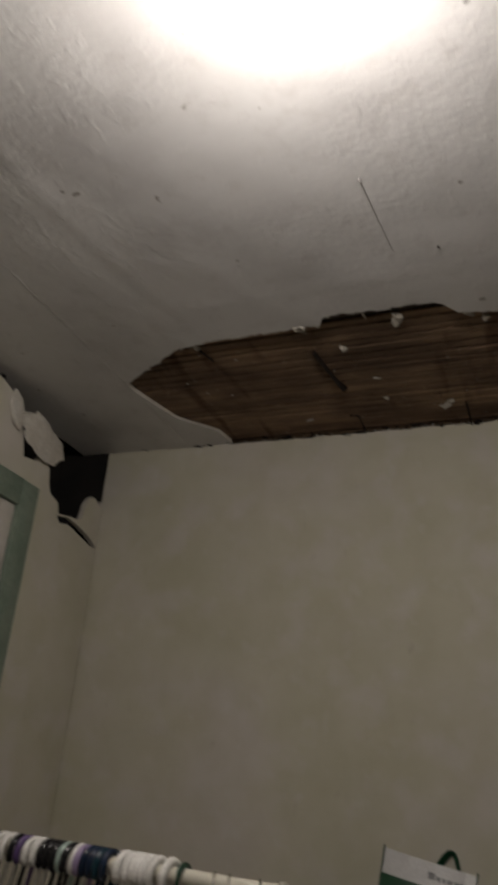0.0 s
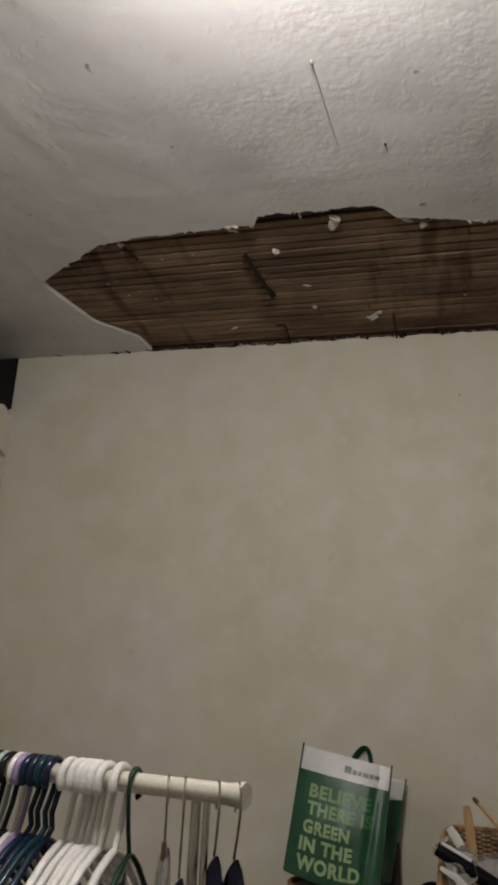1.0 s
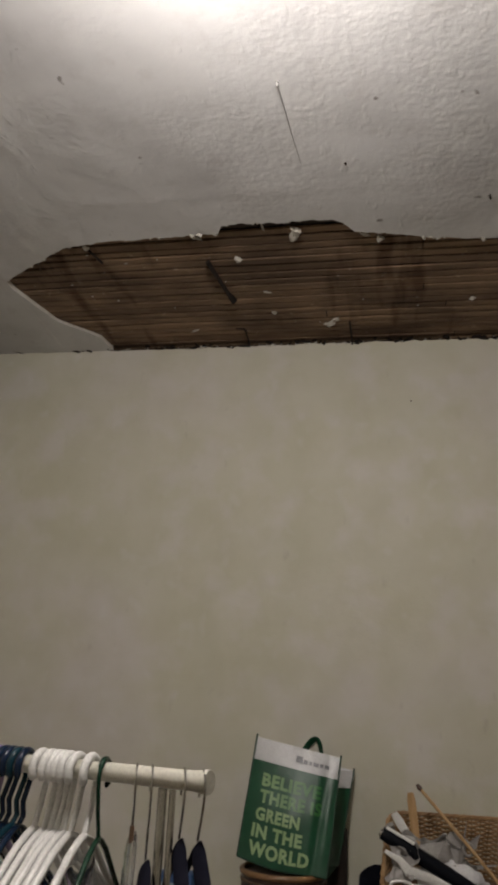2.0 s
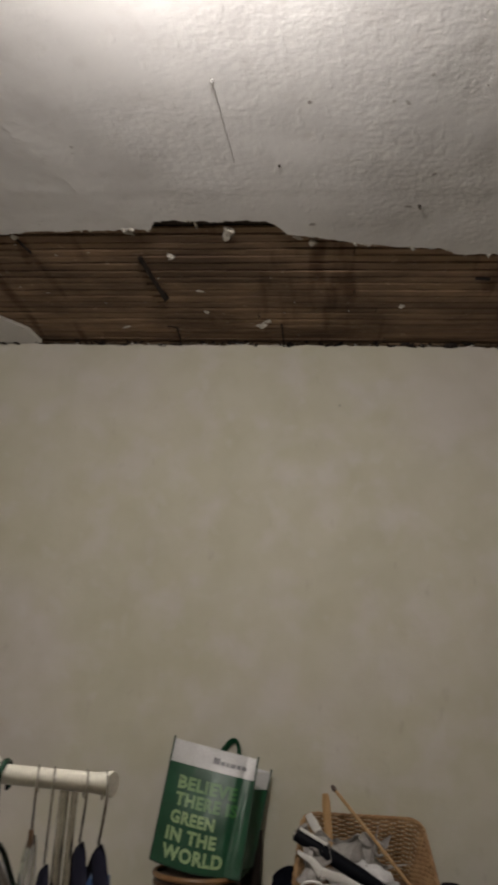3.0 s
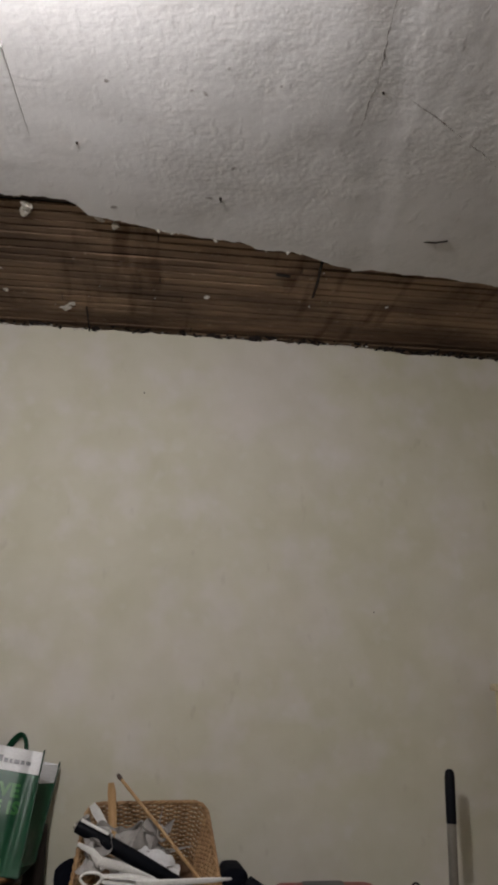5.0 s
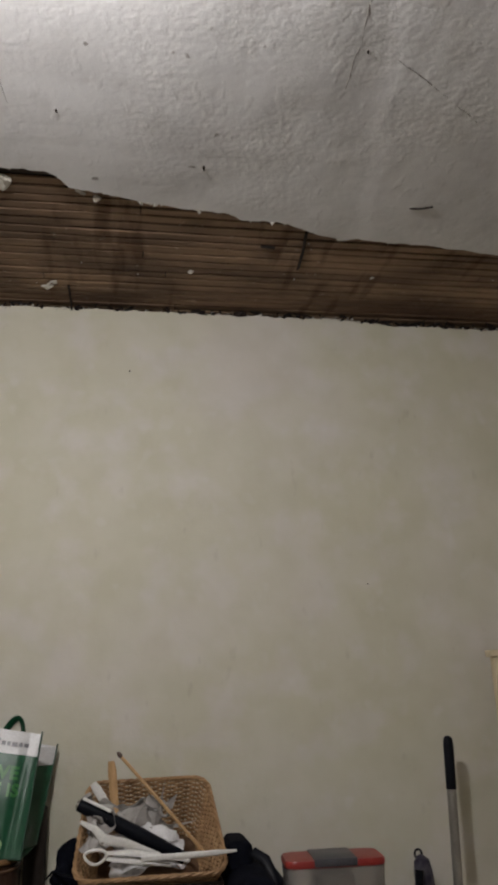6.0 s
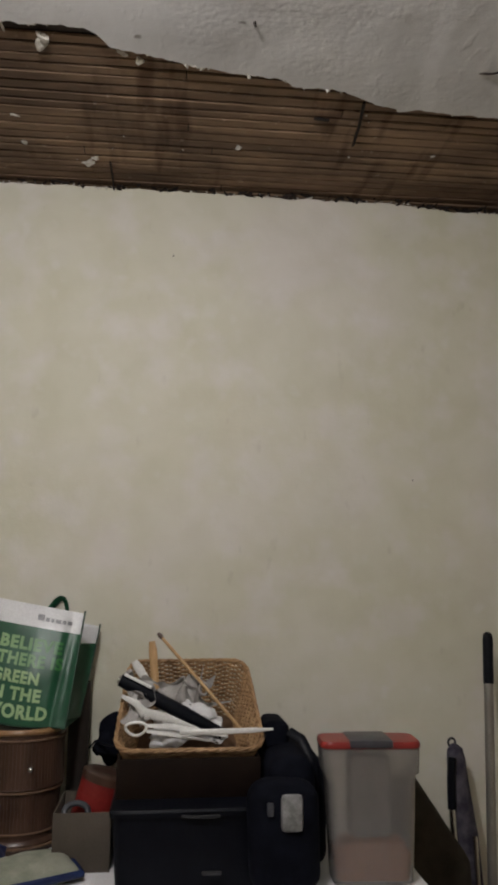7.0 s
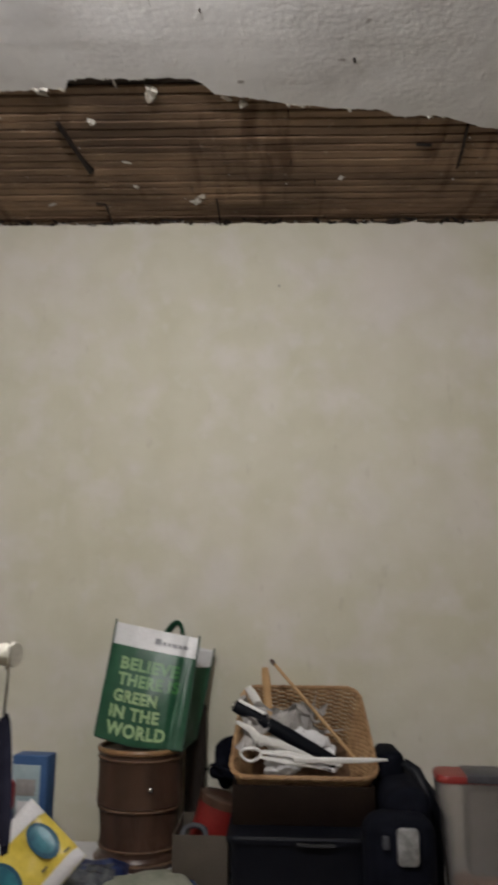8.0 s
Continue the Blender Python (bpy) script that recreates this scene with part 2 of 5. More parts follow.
def plaster_strip(bm, xs, y_from, y_to, rows, undercut=0.0):
    """A skin of ceiling plaster between two edges, with its broken thickness."""
    low, high = [], []
    for x in xs:
        a, b = y_from(x), y_to(x)
        low.append([bm.verts.new((x, a + (b - a) * (j / rows), CEIL - ceiling_sag(x, a + (b - a) * (j / rows)))) for j in range(rows + 1)])
        high.append((bm.verts.new((x, min(b, a + undercut), CEIL + PLASTER)), bm.verts.new((x, b + 0.004 * noise.noise((x * 60, 4, 4)), CEIL + PLASTER))))
    for i in range(len(xs) - 1):
        for j in range(rows):
            bm.faces.new((low[i][j], low[i + 1][j], low[i + 1][j + 1], low[i][j + 1]))
        bm.faces.new((low[i][rows], low[i + 1][rows], high[i + 1][1], high[i][1])).material_index = 1
        bm.faces.new((low[i][0], high[i][0], high[i + 1][0], low[i + 1][0])).material_index = 1
        bm.faces.new((high[i][0], high[i][1], high[i + 1][1], high[i + 1][0]))
    for end in (0, -1):
        bm.faces.new([*low[end], high[end][1], high[end][0]])


def build_ceiling():
    bm = bmesh.new()
    step = 0.00833333333
    xs = [-1.35 + step * i for i in range(int((EAST_X + 1.35) / step) + 2)]

    def front(x):
        if x < -0.80:
            return WALL_Y - 0.002
        return along(HOLE_FRONT, x) + ragged(x, 0.0, 0.010)

    split = [x for x in xs if x >= -0.8001]
    plaster_strip(bm, [x for x in xs if x <= -0.7999], lambda x: SOUTH_Y, lambda x: WALL_Y - 0.002, 260)
    plaster_strip(bm, [xs[len(xs) - len(split) - 1] + step * 0.999, *split[0:]], lambda x: SOUTH_Y, front, 220)
    tail = [-0.80 + 0.0052 * i for i in range(41)]
    plaster_strip(bm, tail, lambda x: along(HOLE_BACK, x) + ragged(x, 5, 0.010), lambda x: WALL_Y - 0.002, 40, 0.016)
    return solid("ceiling", bm, [MAT_CEIL, MAT_LIME], "white skimmed plaster ceiling, partly fallen away along the wall", "ceiling", "structure", smooth=True)


def build_lath():
    layer = thing("lath_layer", "bare brown wooden laths exposed where ceiling plaster fell", "ceiling laths", pose(0, 0, 0), kind="structure")
    rng = random.Random(4)
    y, row = 2.512, 0
    while y < 3.42:
        width = 0.033 + rng.uniform(-0.006, 0.005)
        x = -1.34 + rng.uniform(-5.0, 0)
        while x < EAST_X:
            end = x + 5.4 + rng.uniform(-0.3, 0.3)
            z = CEIL + PLASTER + rng.uniform(0.0, 0.0018)
            a, b = max(x, -1.34), min(end - 0.004, EAST_X + 0.05)
            if b - a > 0.03:
                bm = bmesh.new()
                n = max(2, int((b - a) / 0.06))
                rows = []
                for i in range(n + 1):
                    px = a + (b - a) * i / n
                    w0, w1 = 0.0026 * noise.noise((px * 11, row, 1)), 0.0026 * noise.noise((px * 11, row, 2))
                    dz = 0.0035 * noise.noise((px * 2.5, row * 3, 8))
                    rows.append([bm.verts.new(c) for c in ((px, y + w0, z + dz), (px, y + width + w1, z + dz + 0.001), (px, y + width + w1, z + dz + 0.008), (px, y + w0, z + dz + 0.008))])
                for p, q in zip(rows, rows[1:]):
                    for k in range(4):
                        bm.faces.new((p[k], q[k], q[(k + 1) % 4], p[(k + 1) % 4]))
                bm.faces.new(rows[0])
                bm.faces.new(rows[-1][::-1])
                part("lath", bm, MAT_LATH, layer, smooth=False)
            x = end
        y += width + rng.uniform(0.008, 0.013)
        row += 1
    part("backing_board", box(-0.3, 0.9, 2.36, 2.508, CEIL + 0.027, CEIL + 0.0338, 0.002), MAT_SHADED_BOARD, layer, "board above the laths, shade of the notch put into its colour")


def build_attic():
    """Joists and boards above the laths, which close the place; the void's darkness is in their colour."""
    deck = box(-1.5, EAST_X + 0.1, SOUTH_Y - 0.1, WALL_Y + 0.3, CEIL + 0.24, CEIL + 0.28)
    solid("attic_deck", deck, MAT_VOID, "near-black boards added above the joists, dark of the void in their colour", "attic boards", "structure")
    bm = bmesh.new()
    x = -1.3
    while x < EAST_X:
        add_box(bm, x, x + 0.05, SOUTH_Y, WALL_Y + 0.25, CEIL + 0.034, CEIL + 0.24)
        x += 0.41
    solid("ceiling_joists", bm, MAT_VOID, "old timber joists above the laths, dark of the void in their colour", "joists", "structure")
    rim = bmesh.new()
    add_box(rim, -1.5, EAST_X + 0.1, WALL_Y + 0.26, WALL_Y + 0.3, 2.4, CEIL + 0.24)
    solid("attic_rim", rim, MAT_VOID, "near-black timber added behind the wall head to darken the gap", "attic boards", "structure")


def wall_face(x, z):
    return 0.006 * noise.noise((x * 1.3, z * 1.3, 1)) + 0.002 * noise.noise((x * 5, z * 5, 6))


def north_top(x):
    return CEIL - 0.004 + ragged(x, 11, 0.007) - 0.022 * min(1, max(0, (x - 1.5) / 0.25)) - (0.0 if x > -0.6 else -0.004)


def build_walls():
    bm = bmesh.new()
    xs = [WEST_X - 0.012 + 0.014 * i for i in range(302)]
    rows = 90
    face = []
    for x in xs:
        top = north_top(x)
        col = []
        for j in range(rows + 1):
            z = top * j / rows
            col.append(bm.verts.new((x, WALL_Y + wall_face(x, z), z)))
        face.append(col)
    back = [(bm.verts.new((x, WALL_Y + 0.24, 0)), bm.verts.new((x, WALL_Y + 0.24, north_top(x) - 0.006))) for x in xs]
    for i in range(len(xs) - 1):
        for j in range(rows):
            bm.faces.new((face[i][j], face[i + 1][j], face[i + 1][j + 1], face[i][j + 1]))
        bm.faces.new((face[i][rows], face[i + 1][rows], back[i + 1][1], back[i][1])).material_index = 1
        bm.faces.new((back[i][0], back[i][1], back[i + 1][1], back[i + 1][0]))
    solid("wall_north", bm, [MAT_WALL, MAT_LIME], "uneven cream painted plaster wall with a ragged top edge", "wall", "structure", smooth=True)

    # the wall with the window, its head broken open towards the corner
    head = [(2.36, CEIL + 0.03), (2.38, 2.955), (2.50, 2.935), (2.60, 2.90), (2.615, 2.835), (2.66, 2.815), (2.70, 2.70), (2.78, 2.715), (2.80, 2.745), (2.87, 2.725), (2.885, 2.66),
            (2.90, 2.625), (2.965, 2.61), (2.985, 2.565), (3.06, 2.578), (3.15, 2.60), (3.165, 2.68), (3.20, 2.72), (3.235, 2.722), (3.27, 2.69), (3.285, 2.70), (3.30, 2.75), (3.32, 2.75)]
    crack = [(2.97, 2.562, 2.562), (3.0, 2.53, 2.56), (3.06, 2.545, 2.574), (3.13, 2.530, 2.565), (3.22, 2.513, 2.545), (3.27, 2.505, 2.528), (3.295, 2.513, 2.513)]
    win = (1.75, 2.70, 0.85, 2.50)
    bm = bmesh.new()

    def panel(ys, bottom, top, n):
        cols = []
        for y in ys:
            a, b = bottom(y), top(y)
            cols.append([bm.verts.new((WEST_X - wall_face(y + 20, a + (b - a) * j / n) * 0.6, y, a + (b - a) * j / n)) for j in range(n + 1)])
        tops = [bm.verts.new((WEST_X - 0.022, y, top(y) + 0.004 * noise.noise((y * 50, 3, 3)))) for y in ys]
        bots = [bm.verts.new((WEST_X - 0.022, y, bottom(y))) for y in ys]
        for i in range(len(ys) - 1):
            for j in range(n):
                bm.faces.new((cols[i][j], cols[i + 1][j], cols[i + 1][j + 1], cols[i][j + 1]))
            bm.faces.new((cols[i][n], cols[i + 1][n], tops[i + 1], tops[i])).material_index = 1
            bm.faces.new((cols[i][0], bots[i], bots[i + 1], cols[i + 1][0])).material_index = 1
            bm.faces.new((bots[i], tops[i], tops[i + 1], bots[i + 1]))
        for e in (0, -1):
            bm.faces.new([*cols[e], tops[e], bots[e]])

    def span(a, b, step=0.01):
        n = max(1, int((b - a) / step))
        return [a + (b - a) * i / n for i in range(n + 1)]

    full = lambda y: CEIL + 0.03
    panel(span(SOUTH_Y, win[0], 0.05), lambda y: 0.0, full, 20)
    panel(span(win[0], win[1], 0.05), lambda y: 0.0, lambda y: win[2], 6)
    panel(span(win[0], win[1], 0.01), lambda y: win[3], lambda y: min(full(y), along(head, y) + ragged(y, 21, 0.004)), 6)
    panel(span(win[1], 2.97, 0.006), lambda y: 0.0, lambda y: along(head, y) + ragged(y, 21, 0.005), 40)
    panel(span(2.97, 3.295, 0.005), lambda y: 0.0, lambda y: along([c[:2] for c in crack], y) + ragged(y, 23, 0.003), 40)
    panel(span(2.97, 3.295, 0.005), lambda y: along([(c[0], c[2]) for c in crack], y) + ragged(y, 24, 0.002), lambda y: along(head, y) + ragged(y, 21, 0.005), 6)
    solid("wall_west", bm, [MAT_WALL, MAT_LIME], "cream plaster wall with a window, broken open near the ceiling corner", "wall", "structure", smooth=True)
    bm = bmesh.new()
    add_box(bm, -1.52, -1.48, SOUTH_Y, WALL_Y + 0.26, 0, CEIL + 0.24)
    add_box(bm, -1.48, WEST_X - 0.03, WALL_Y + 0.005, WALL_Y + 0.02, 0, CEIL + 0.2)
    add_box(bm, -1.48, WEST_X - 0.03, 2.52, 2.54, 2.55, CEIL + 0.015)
    solid("wall_west_cavity", bm, MAT_VOID, "cavity behind the broken wall plaster, its darkness put into the colour", "wall", "structure")
    solid("wall_south", box(-1.5, EAST_X + 0.1, SOUTH_Y - 0.15, SOUTH_Y, 0, CEIL + 0.2), MAT_WALL, "plain cream painted plaster wall", "wall", "structure")
    solid("wall_east", box(EAST_X, EAST_X + 0.15, SOUTH_Y, WALL_Y + 0.25, 0, CEIL + 0.2), MAT_WALL, "plain cream painted plaster wall", "wall", "structure")
    bm = bmesh.new()
    y = SOUTH_Y
    while y < WALL_Y + 0.2:
        add_box(bm, -1.5, EAST_X + 0.1, y, y + 0.117, -0.03, 0.0, 0.002, segments=1)
        y += 0.12
    solid("floor", bm, MAT_FLOOR, "dark brown wooden floor boards", "floor", "structure")
    return win


build_ceiling()
build_lath()
build_attic()
WIN = build_walls()


def build_window(y0, y1, z0, z1):
    w = thing("window_1", "tall window with worn green painted casing", "window", pose(WEST_X, 0, 0), kind="structure")
    c = 0.105
    part("casing_side", box(0.002, 0.026, y1, y1 + c, z0 - 0.02, z1 + c, 0.006), MAT_GREEN_TRIM, w, "worn green painted casing board")
    part("casing_side", box(0.002, 0.026, y0 - c, y0, z0 - 0.02, z1 + c, 0.006), MAT_GREEN_TRIM, w, "worn green painted casing board")
    part("casing_head", box(0.002, 0.030, y0 + 0.001, y1 - 0.001, z1, z1 + c, 0.006), MAT_GREEN_TRIM, w, "worn green painted casing board")
    part("window_sill", box(-0.05, 0.07, y0 - c, y1 + c, z0 - 0.06, z0 - 0.021, 0.008), MAT_GREEN_TRIM, w, "green painted sill")
    f = 0.075
    for a, b, lo, hi in ((y0 + 0.001, y0 + f, z0, z1), (y1 - f, y1 - 0.001, z0, z1), (y0 + f, y1 - f, z1 - f, z1 - 0.001), (y0 + f, y1 - f, z0, z0 + f)):
        part("window_frame", box(-0.05, 0.012, a, b, lo, hi, 0.005), MAT_OFFWHITE, w, "aged white painted window frame")
    part("pane", box(-0.034, -0.030, y0 + f, y1 - f, z0 + f, z1 - f), MAT_GLASS, w)
    part("blind", sheet(lambda u, v: (-0.022 + 0.004 * math.sin(u * 60), y0 + f + 0.002 + (y1 - y0 - 2 * f - 0.004) * u, z0 + f + (z1 - z0 - 2 * f) * v), 80, 2, 0.002), MAT_CURTAIN, w, "dusty pink window blind")


build_window(*WIN)


# ---- ceiling lamp ----
def build_lamp():
    lamp = thing("ceiling_lamp", "lit opal globe hanging from a white porcelain holder", "ceiling lamp", pose(LAMP[0], LAMP[1], 0))
    part("lamp_holder", lathe([(0.055, CEIL + 0.004), (0.055, CEIL - 0.02), (0.045, CEIL - 0.035), (0.024, CEIL - 0.045), (0.022, LAMP[2] + 0.068)], 32), MAT_PORCELAIN, lamp)
    part("globe", lathe([(0.07 * math.sin(math.pi * (i + 0.35) / 16.7), LAMP[2] + 0.07 * math.cos(math.pi * (i + 0.35) / 16.7)) for i in range(17)], 40), MAT_BULB, lamp, "glowing opal glass globe")


build_lamp()


# ---- loose bits on the broken ceiling ----
MAT_TAN = mottled("tan_willow", (0.27, 0.152, 0.070), (0.43, 0.268, 0.136), 25, 0.55, relief=0.0006, grain=160)
MAT_BROWN_WICKER = mottled("dark_varnished_wicker", (0.050, 0.027, 0.018), (0.090, 0.049, 0.033), 18, 0.30, relief=0.0006, grain=110, stretch=(1, 1, 0.3))
MAT_CANE_RIM = mottled("brown_cane_rim", (0.20, 0.105, 0.045), (0.29, 0.165, 0.075), 30, 0.4)
MAT_TAN_BRAID = mottled("light_braided_cane", (0.12, 0.068, 0.040), (0.18, 0.105, 0.062), 30, 0.35)
MAT_BLACK = mottled("black_plastic", (0.0035, 0.004, 0.007), (0.006, 0.007, 0.011), 12, 0.42, spec=0.12)
MAT_NAVY_FABRIC = mottled("black_navy_nylon", (0.003, 0.0035, 0.007), (0.006, 0.007, 0.013), 20, 0.85, grain=400, relief=0.0008, spec=0.08)
MAT_WHITE_PLASTIC = mottled("white_plastic", (0.72, 0.71, 0.69), (0.78, 0.77, 0.75), 15, 0.3)
MAT_WOOD = mottled("pale_bamboo", (0.42, 0.25, 0.11), (0.55, 0.35, 0.17), 12, 0.5, stretch=(6, 6, 1))
MAT_CARD = mottled("grey_brown_cardboard", (0.070, 0.057, 0.043), (0.090, 0.073, 0.056), 9, 0.85)
MAT_RED = mottled("red_plastic", (0.20, 0.017, 0.015), (0.26, 0.024, 0.020), 9, 0.35)
MAT_GREY = mottled("slate_grey_plastic", (0.045, 0.048, 0.058), (0.065, 0.068, 0.08), 14, 0.4)
MAT_PAPER = mottled("white_paper", (0.68, 0.67, 0.68), (0.75, 0.74, 0.75), 6, 0.8)
MAT_CLOUDY = material("cloudy_clear_plastic", (0.80, 0.775, 0.77), 0.25, 0, 0.5)
bsdf(MAT_CLOUDY).inputs["Transmission Weight"].default_value = 0.9
MAT_FILM = material("clear_thin_plastic", (0.92, 0.91, 0.87), 0.10, 0, 0.5)
bsdf(MAT_FILM).inputs["Transmission Weight"].default_value = 0.95


def blob(radii, seed, rough=0.35, level=2):
    """An irregular crumb or lump."""
    bm = bmesh.new()
    bmesh.ops.create_icosphere(bm, subdivisions=level, radius=1.0)
    for v in bm.verts:
        k = 1 + rough * noise.noise(v.co * 1.4 + Vector((seed * 3.1, seed, 0))) + 0.4 * rough * noise.noise(v.co * 4 + Vector((0, seed, 2)))
        v.co = Vector((v.co.x * radii[0] * k, v.co.y * radii[1] * k, v.co.z * radii[2] * k))
    return bm


def stuff_of(name, placed, mat, label, category):
    """Many small lumps in one mesh: (place, radii) pairs."""
    bm = bmesh.new()
    for n, (p, radii) in enumerate(placed):
        b = blob(radii, n * 1.7 + 0.3, 1.0, 2 if max(radii) > 0.01 else 1)
        bmesh.ops.transform(b, matrix=pose(*p, 0, 0, n * 67 % 360), verts=b.verts)
        me = bpy.data.meshes.new("lump")
        b.to_mesh(me)
        b.free()
        bm.from_mesh(me)
        bpy.data.meshes.remove(me)
    return solid(name, bm, mat, label, category, "stuff", smooth=False)


rng = random.Random(12)
LATH_Z = CEIL + PLASTER
crumbs = [((0.275, 2.545, LATH_Z - 0.004), (0.016, 0.024, 0.008)), ((0.285, 2.52, LATH_Z - 0.006), (0.02, 0.012, 0.008)), ((0.545, 2.59, LATH_Z - 0.004), (0.013, 0.012, 0.008)),
          ((0.071, 2.67, LATH_Z - 0.003), (0.012, 0.014, 0.006)), ((0.144, 3.056, LATH_Z - 0.002), (0.010, 0.010, 0.004)), ((0.35, 3.16, LATH_Z - 0.003), (0.022, 0.016, 0.006)),
          ((0.375, 3.13, LATH_Z - 0.003), (0.012, 0.012, 0.005)), ((-0.04, 2.53, LATH_Z - 0.004), (0.007, 0.016, 0.006)), ((0.182, 2.48, LATH_Z - 0.006), (0.003, 0.022, 0.003)),
          ((-0.425, 2.55, LATH_Z - 0.004), (0.012, 0.01, 0.006)), ((0.874, 3.01, LATH_Z - 0.002), (0.012, 0.009, 0.004)), ((0.138, 2.90, LATH_Z - 0.002), (0.016, 0.006, 0.003)),
          ((1.558, 2.99, LATH_Z - 0.002), (0.007, 0.008, 0.003)), ((-0.20, 3.18, LATH_Z - 0.002), (0.02, 0.005, 0.003)), ((0.50, 2.565, LATH_Z - 0.003), (0.02, 0.006, 0.004))]
for i in range(18):
    x = rng.uniform(-0.6, 2.1)
    s = rng.uniform(0.0015, 0.004)
    crumbs.append(((x, rng.uniform(along(HOLE_FRONT, x) + 0.03, 3.27), LATH_Z - 0.001), (s * rng.uniform(1, 2.2), s, s * 0.5)))
stuff_of("plaster_crumbs", crumbs, MAT_LIME, "pale lime plaster crumbs stuck to the bare laths", "plaster crumbs")

edge = []
for i in range(120):
    x = rng.uniform(-0.55, 2.3)
    s = rng.uniform(0.0015, 0.004)
    edge.append(((x, WALL_Y - 0.004 + rng.uniform(-0.003, 0.003), north_top(x) + rng.uniform(-0.006, 0.004)), (s * rng.uniform(1, 3), s, s * rng.uniform(0.7, 1.4))))
stuff_of("wall_head_debris", edge, MAT_LIME, "ragged plaster crumbs along the top of the wall", "plaster crumbs")
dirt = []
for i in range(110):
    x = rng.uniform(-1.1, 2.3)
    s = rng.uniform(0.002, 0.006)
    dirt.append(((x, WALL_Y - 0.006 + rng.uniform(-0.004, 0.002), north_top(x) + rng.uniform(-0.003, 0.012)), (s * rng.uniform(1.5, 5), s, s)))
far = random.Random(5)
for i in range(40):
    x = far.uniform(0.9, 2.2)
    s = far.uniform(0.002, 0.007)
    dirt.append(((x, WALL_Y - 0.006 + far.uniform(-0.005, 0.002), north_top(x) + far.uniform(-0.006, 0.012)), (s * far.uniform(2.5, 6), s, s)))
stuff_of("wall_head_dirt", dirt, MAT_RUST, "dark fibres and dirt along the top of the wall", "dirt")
lips = []
for i in range(170):
    x = rng.uniform(-0.75, 2.2)
    s = rng.uniform(0.0015, 0.0052) * rng.choice((1, 1, 1, 1.7))
    lips.append(((x, along(HOLE_FRONT, x) + ragged(x, 0.0, 0.010) + 0.002, CEIL + rng.uniform(0.002, 0.012)), (s * rng.uniform(1, 2.5), s, s)))
stuff_of("plaster_edge_crumbs", lips, MAT_LIME, "crumbled edge of the broken ceiling plaster", "plaster crumbs")


def rusty(name, points, r, label, category, flat=1.0):
    return solid(name, tube(points, r, 7, flat), MAT_RUST, label, category, smooth=True)


rusty("iron_strap", [(-0.036, 2.67, LATH_Z - 0.004), (-0.02, 2.77, LATH_Z - 0.010), (-0.005, 2.87, LATH_Z - 0.012), (0.006, 2.95, LATH_Z - 0.006), (0.014, 2.945, LATH_Z - 0.004)], [0.009, 0.008, 0.008, 0.013, 0.007], "thin rusty iron strap across the bare laths", "iron strap", 0.5)
rusty("iron_strap", [(1.240, 2.71, LATH_Z - 0.003), (1.252, 2.82, LATH_Z - 0.008), (1.262, 2.95, LATH_Z - 0.003)], 0.008, "thin rusty iron strap across the bare laths", "iron strap", 0.5)
rusty("iron_nail", [(-0.43, 2.55, LATH_Z - 0.002), (-0.40, 2.64, LATH_Z - 0.008)], 0.004, "dark rusty nail in the laths", "nail")
rusty("iron_nail", [(0.425, 3.15, LATH_Z - 0.003), (0.428, 3.28, LATH_Z - 0.014), (0.43, 3.292, LATH_Z - 0.034)], 0.004, "dark rusty nail bent over the wall head", "nail")
rusty("iron_nail", [(-0.03, 3.17, LATH_Z - 0.004), (0.005, 3.175, LATH_Z - 0.006), (0.006, 3.28, LATH_Z - 0.012), (0.006, 3.292, LATH_Z - 0.032)], 0.0035, "bent rusty wire over the wall head", "nail")
rusty("iron_nail", [(1.10, 2.81, LATH_Z - 0.003), (1.15, 2.815, LATH_Z - 0.004)], 0.006, "dark knot of rusty iron in the laths", "nail")
rusty("iron_nail", [(0.857, 2.385, CEIL + 0.002), (0.860, 2.388, CEIL - 0.010)], [0.0042, 0.0028], "rusty nail standing out of the ceiling", "nail")
rusty("iron_nail", [(1.53, 2.515, CEIL - 0.002), (1.56, 2.505, CEIL - 0.010), (1.60, 2.492, CEIL - 0.008)], 0.003, "thin rusty nail lying along the ceiling", "nail")
# this one marks a dark smudge by the crack, shaped as a nail head
rusty("iron_nail", [(1.205, 1.912, CEIL + 0.002), (1.207, 1.916, CEIL - 0.003)], [0.0035, 0.002], "rusty nail standing out of the ceiling", "nail")
rusty("iron_nail", [(0.455, 2.20, CEIL + 0.003), (0.458, 2.203, CEIL - 0.003)], [0.0035, 0.002], "rusty nail standing out of the ceiling", "nail")
MAT_NAIL_AND_SHADOW = mottled("dull_grey_nail_and_shadow", (0.32, 0.31, 0.30), (0.42, 0.40, 0.39), 20, 0.6)
# hook is a short nail; wire models its fading shadow as a tapering tube
wire = thing("ceiling_nail_shadow", "short grey nail with its thin shadow modelled along the ceiling", "wire", pose(0, 0, 0))
part("wire", tube([(0.310, 1.892, CEIL - 0.006), (0.317, 1.97, CEIL - 0.004), (0.325, 2.07, CEIL - 0.003), (0.336, 2.185, CEIL - 0.002)], [0.0017, 0.0015, 0.0011, 0.0005], 6), MAT_NAIL_AND_SHADOW, wire)
part("hook", tube([(0.310, 1.892, CEIL + 0.006), (0.310, 1.892, CEIL - 0.010)], [0.004, 0.003], 8), MAT_NAIL_AND_SHADOW, wire)
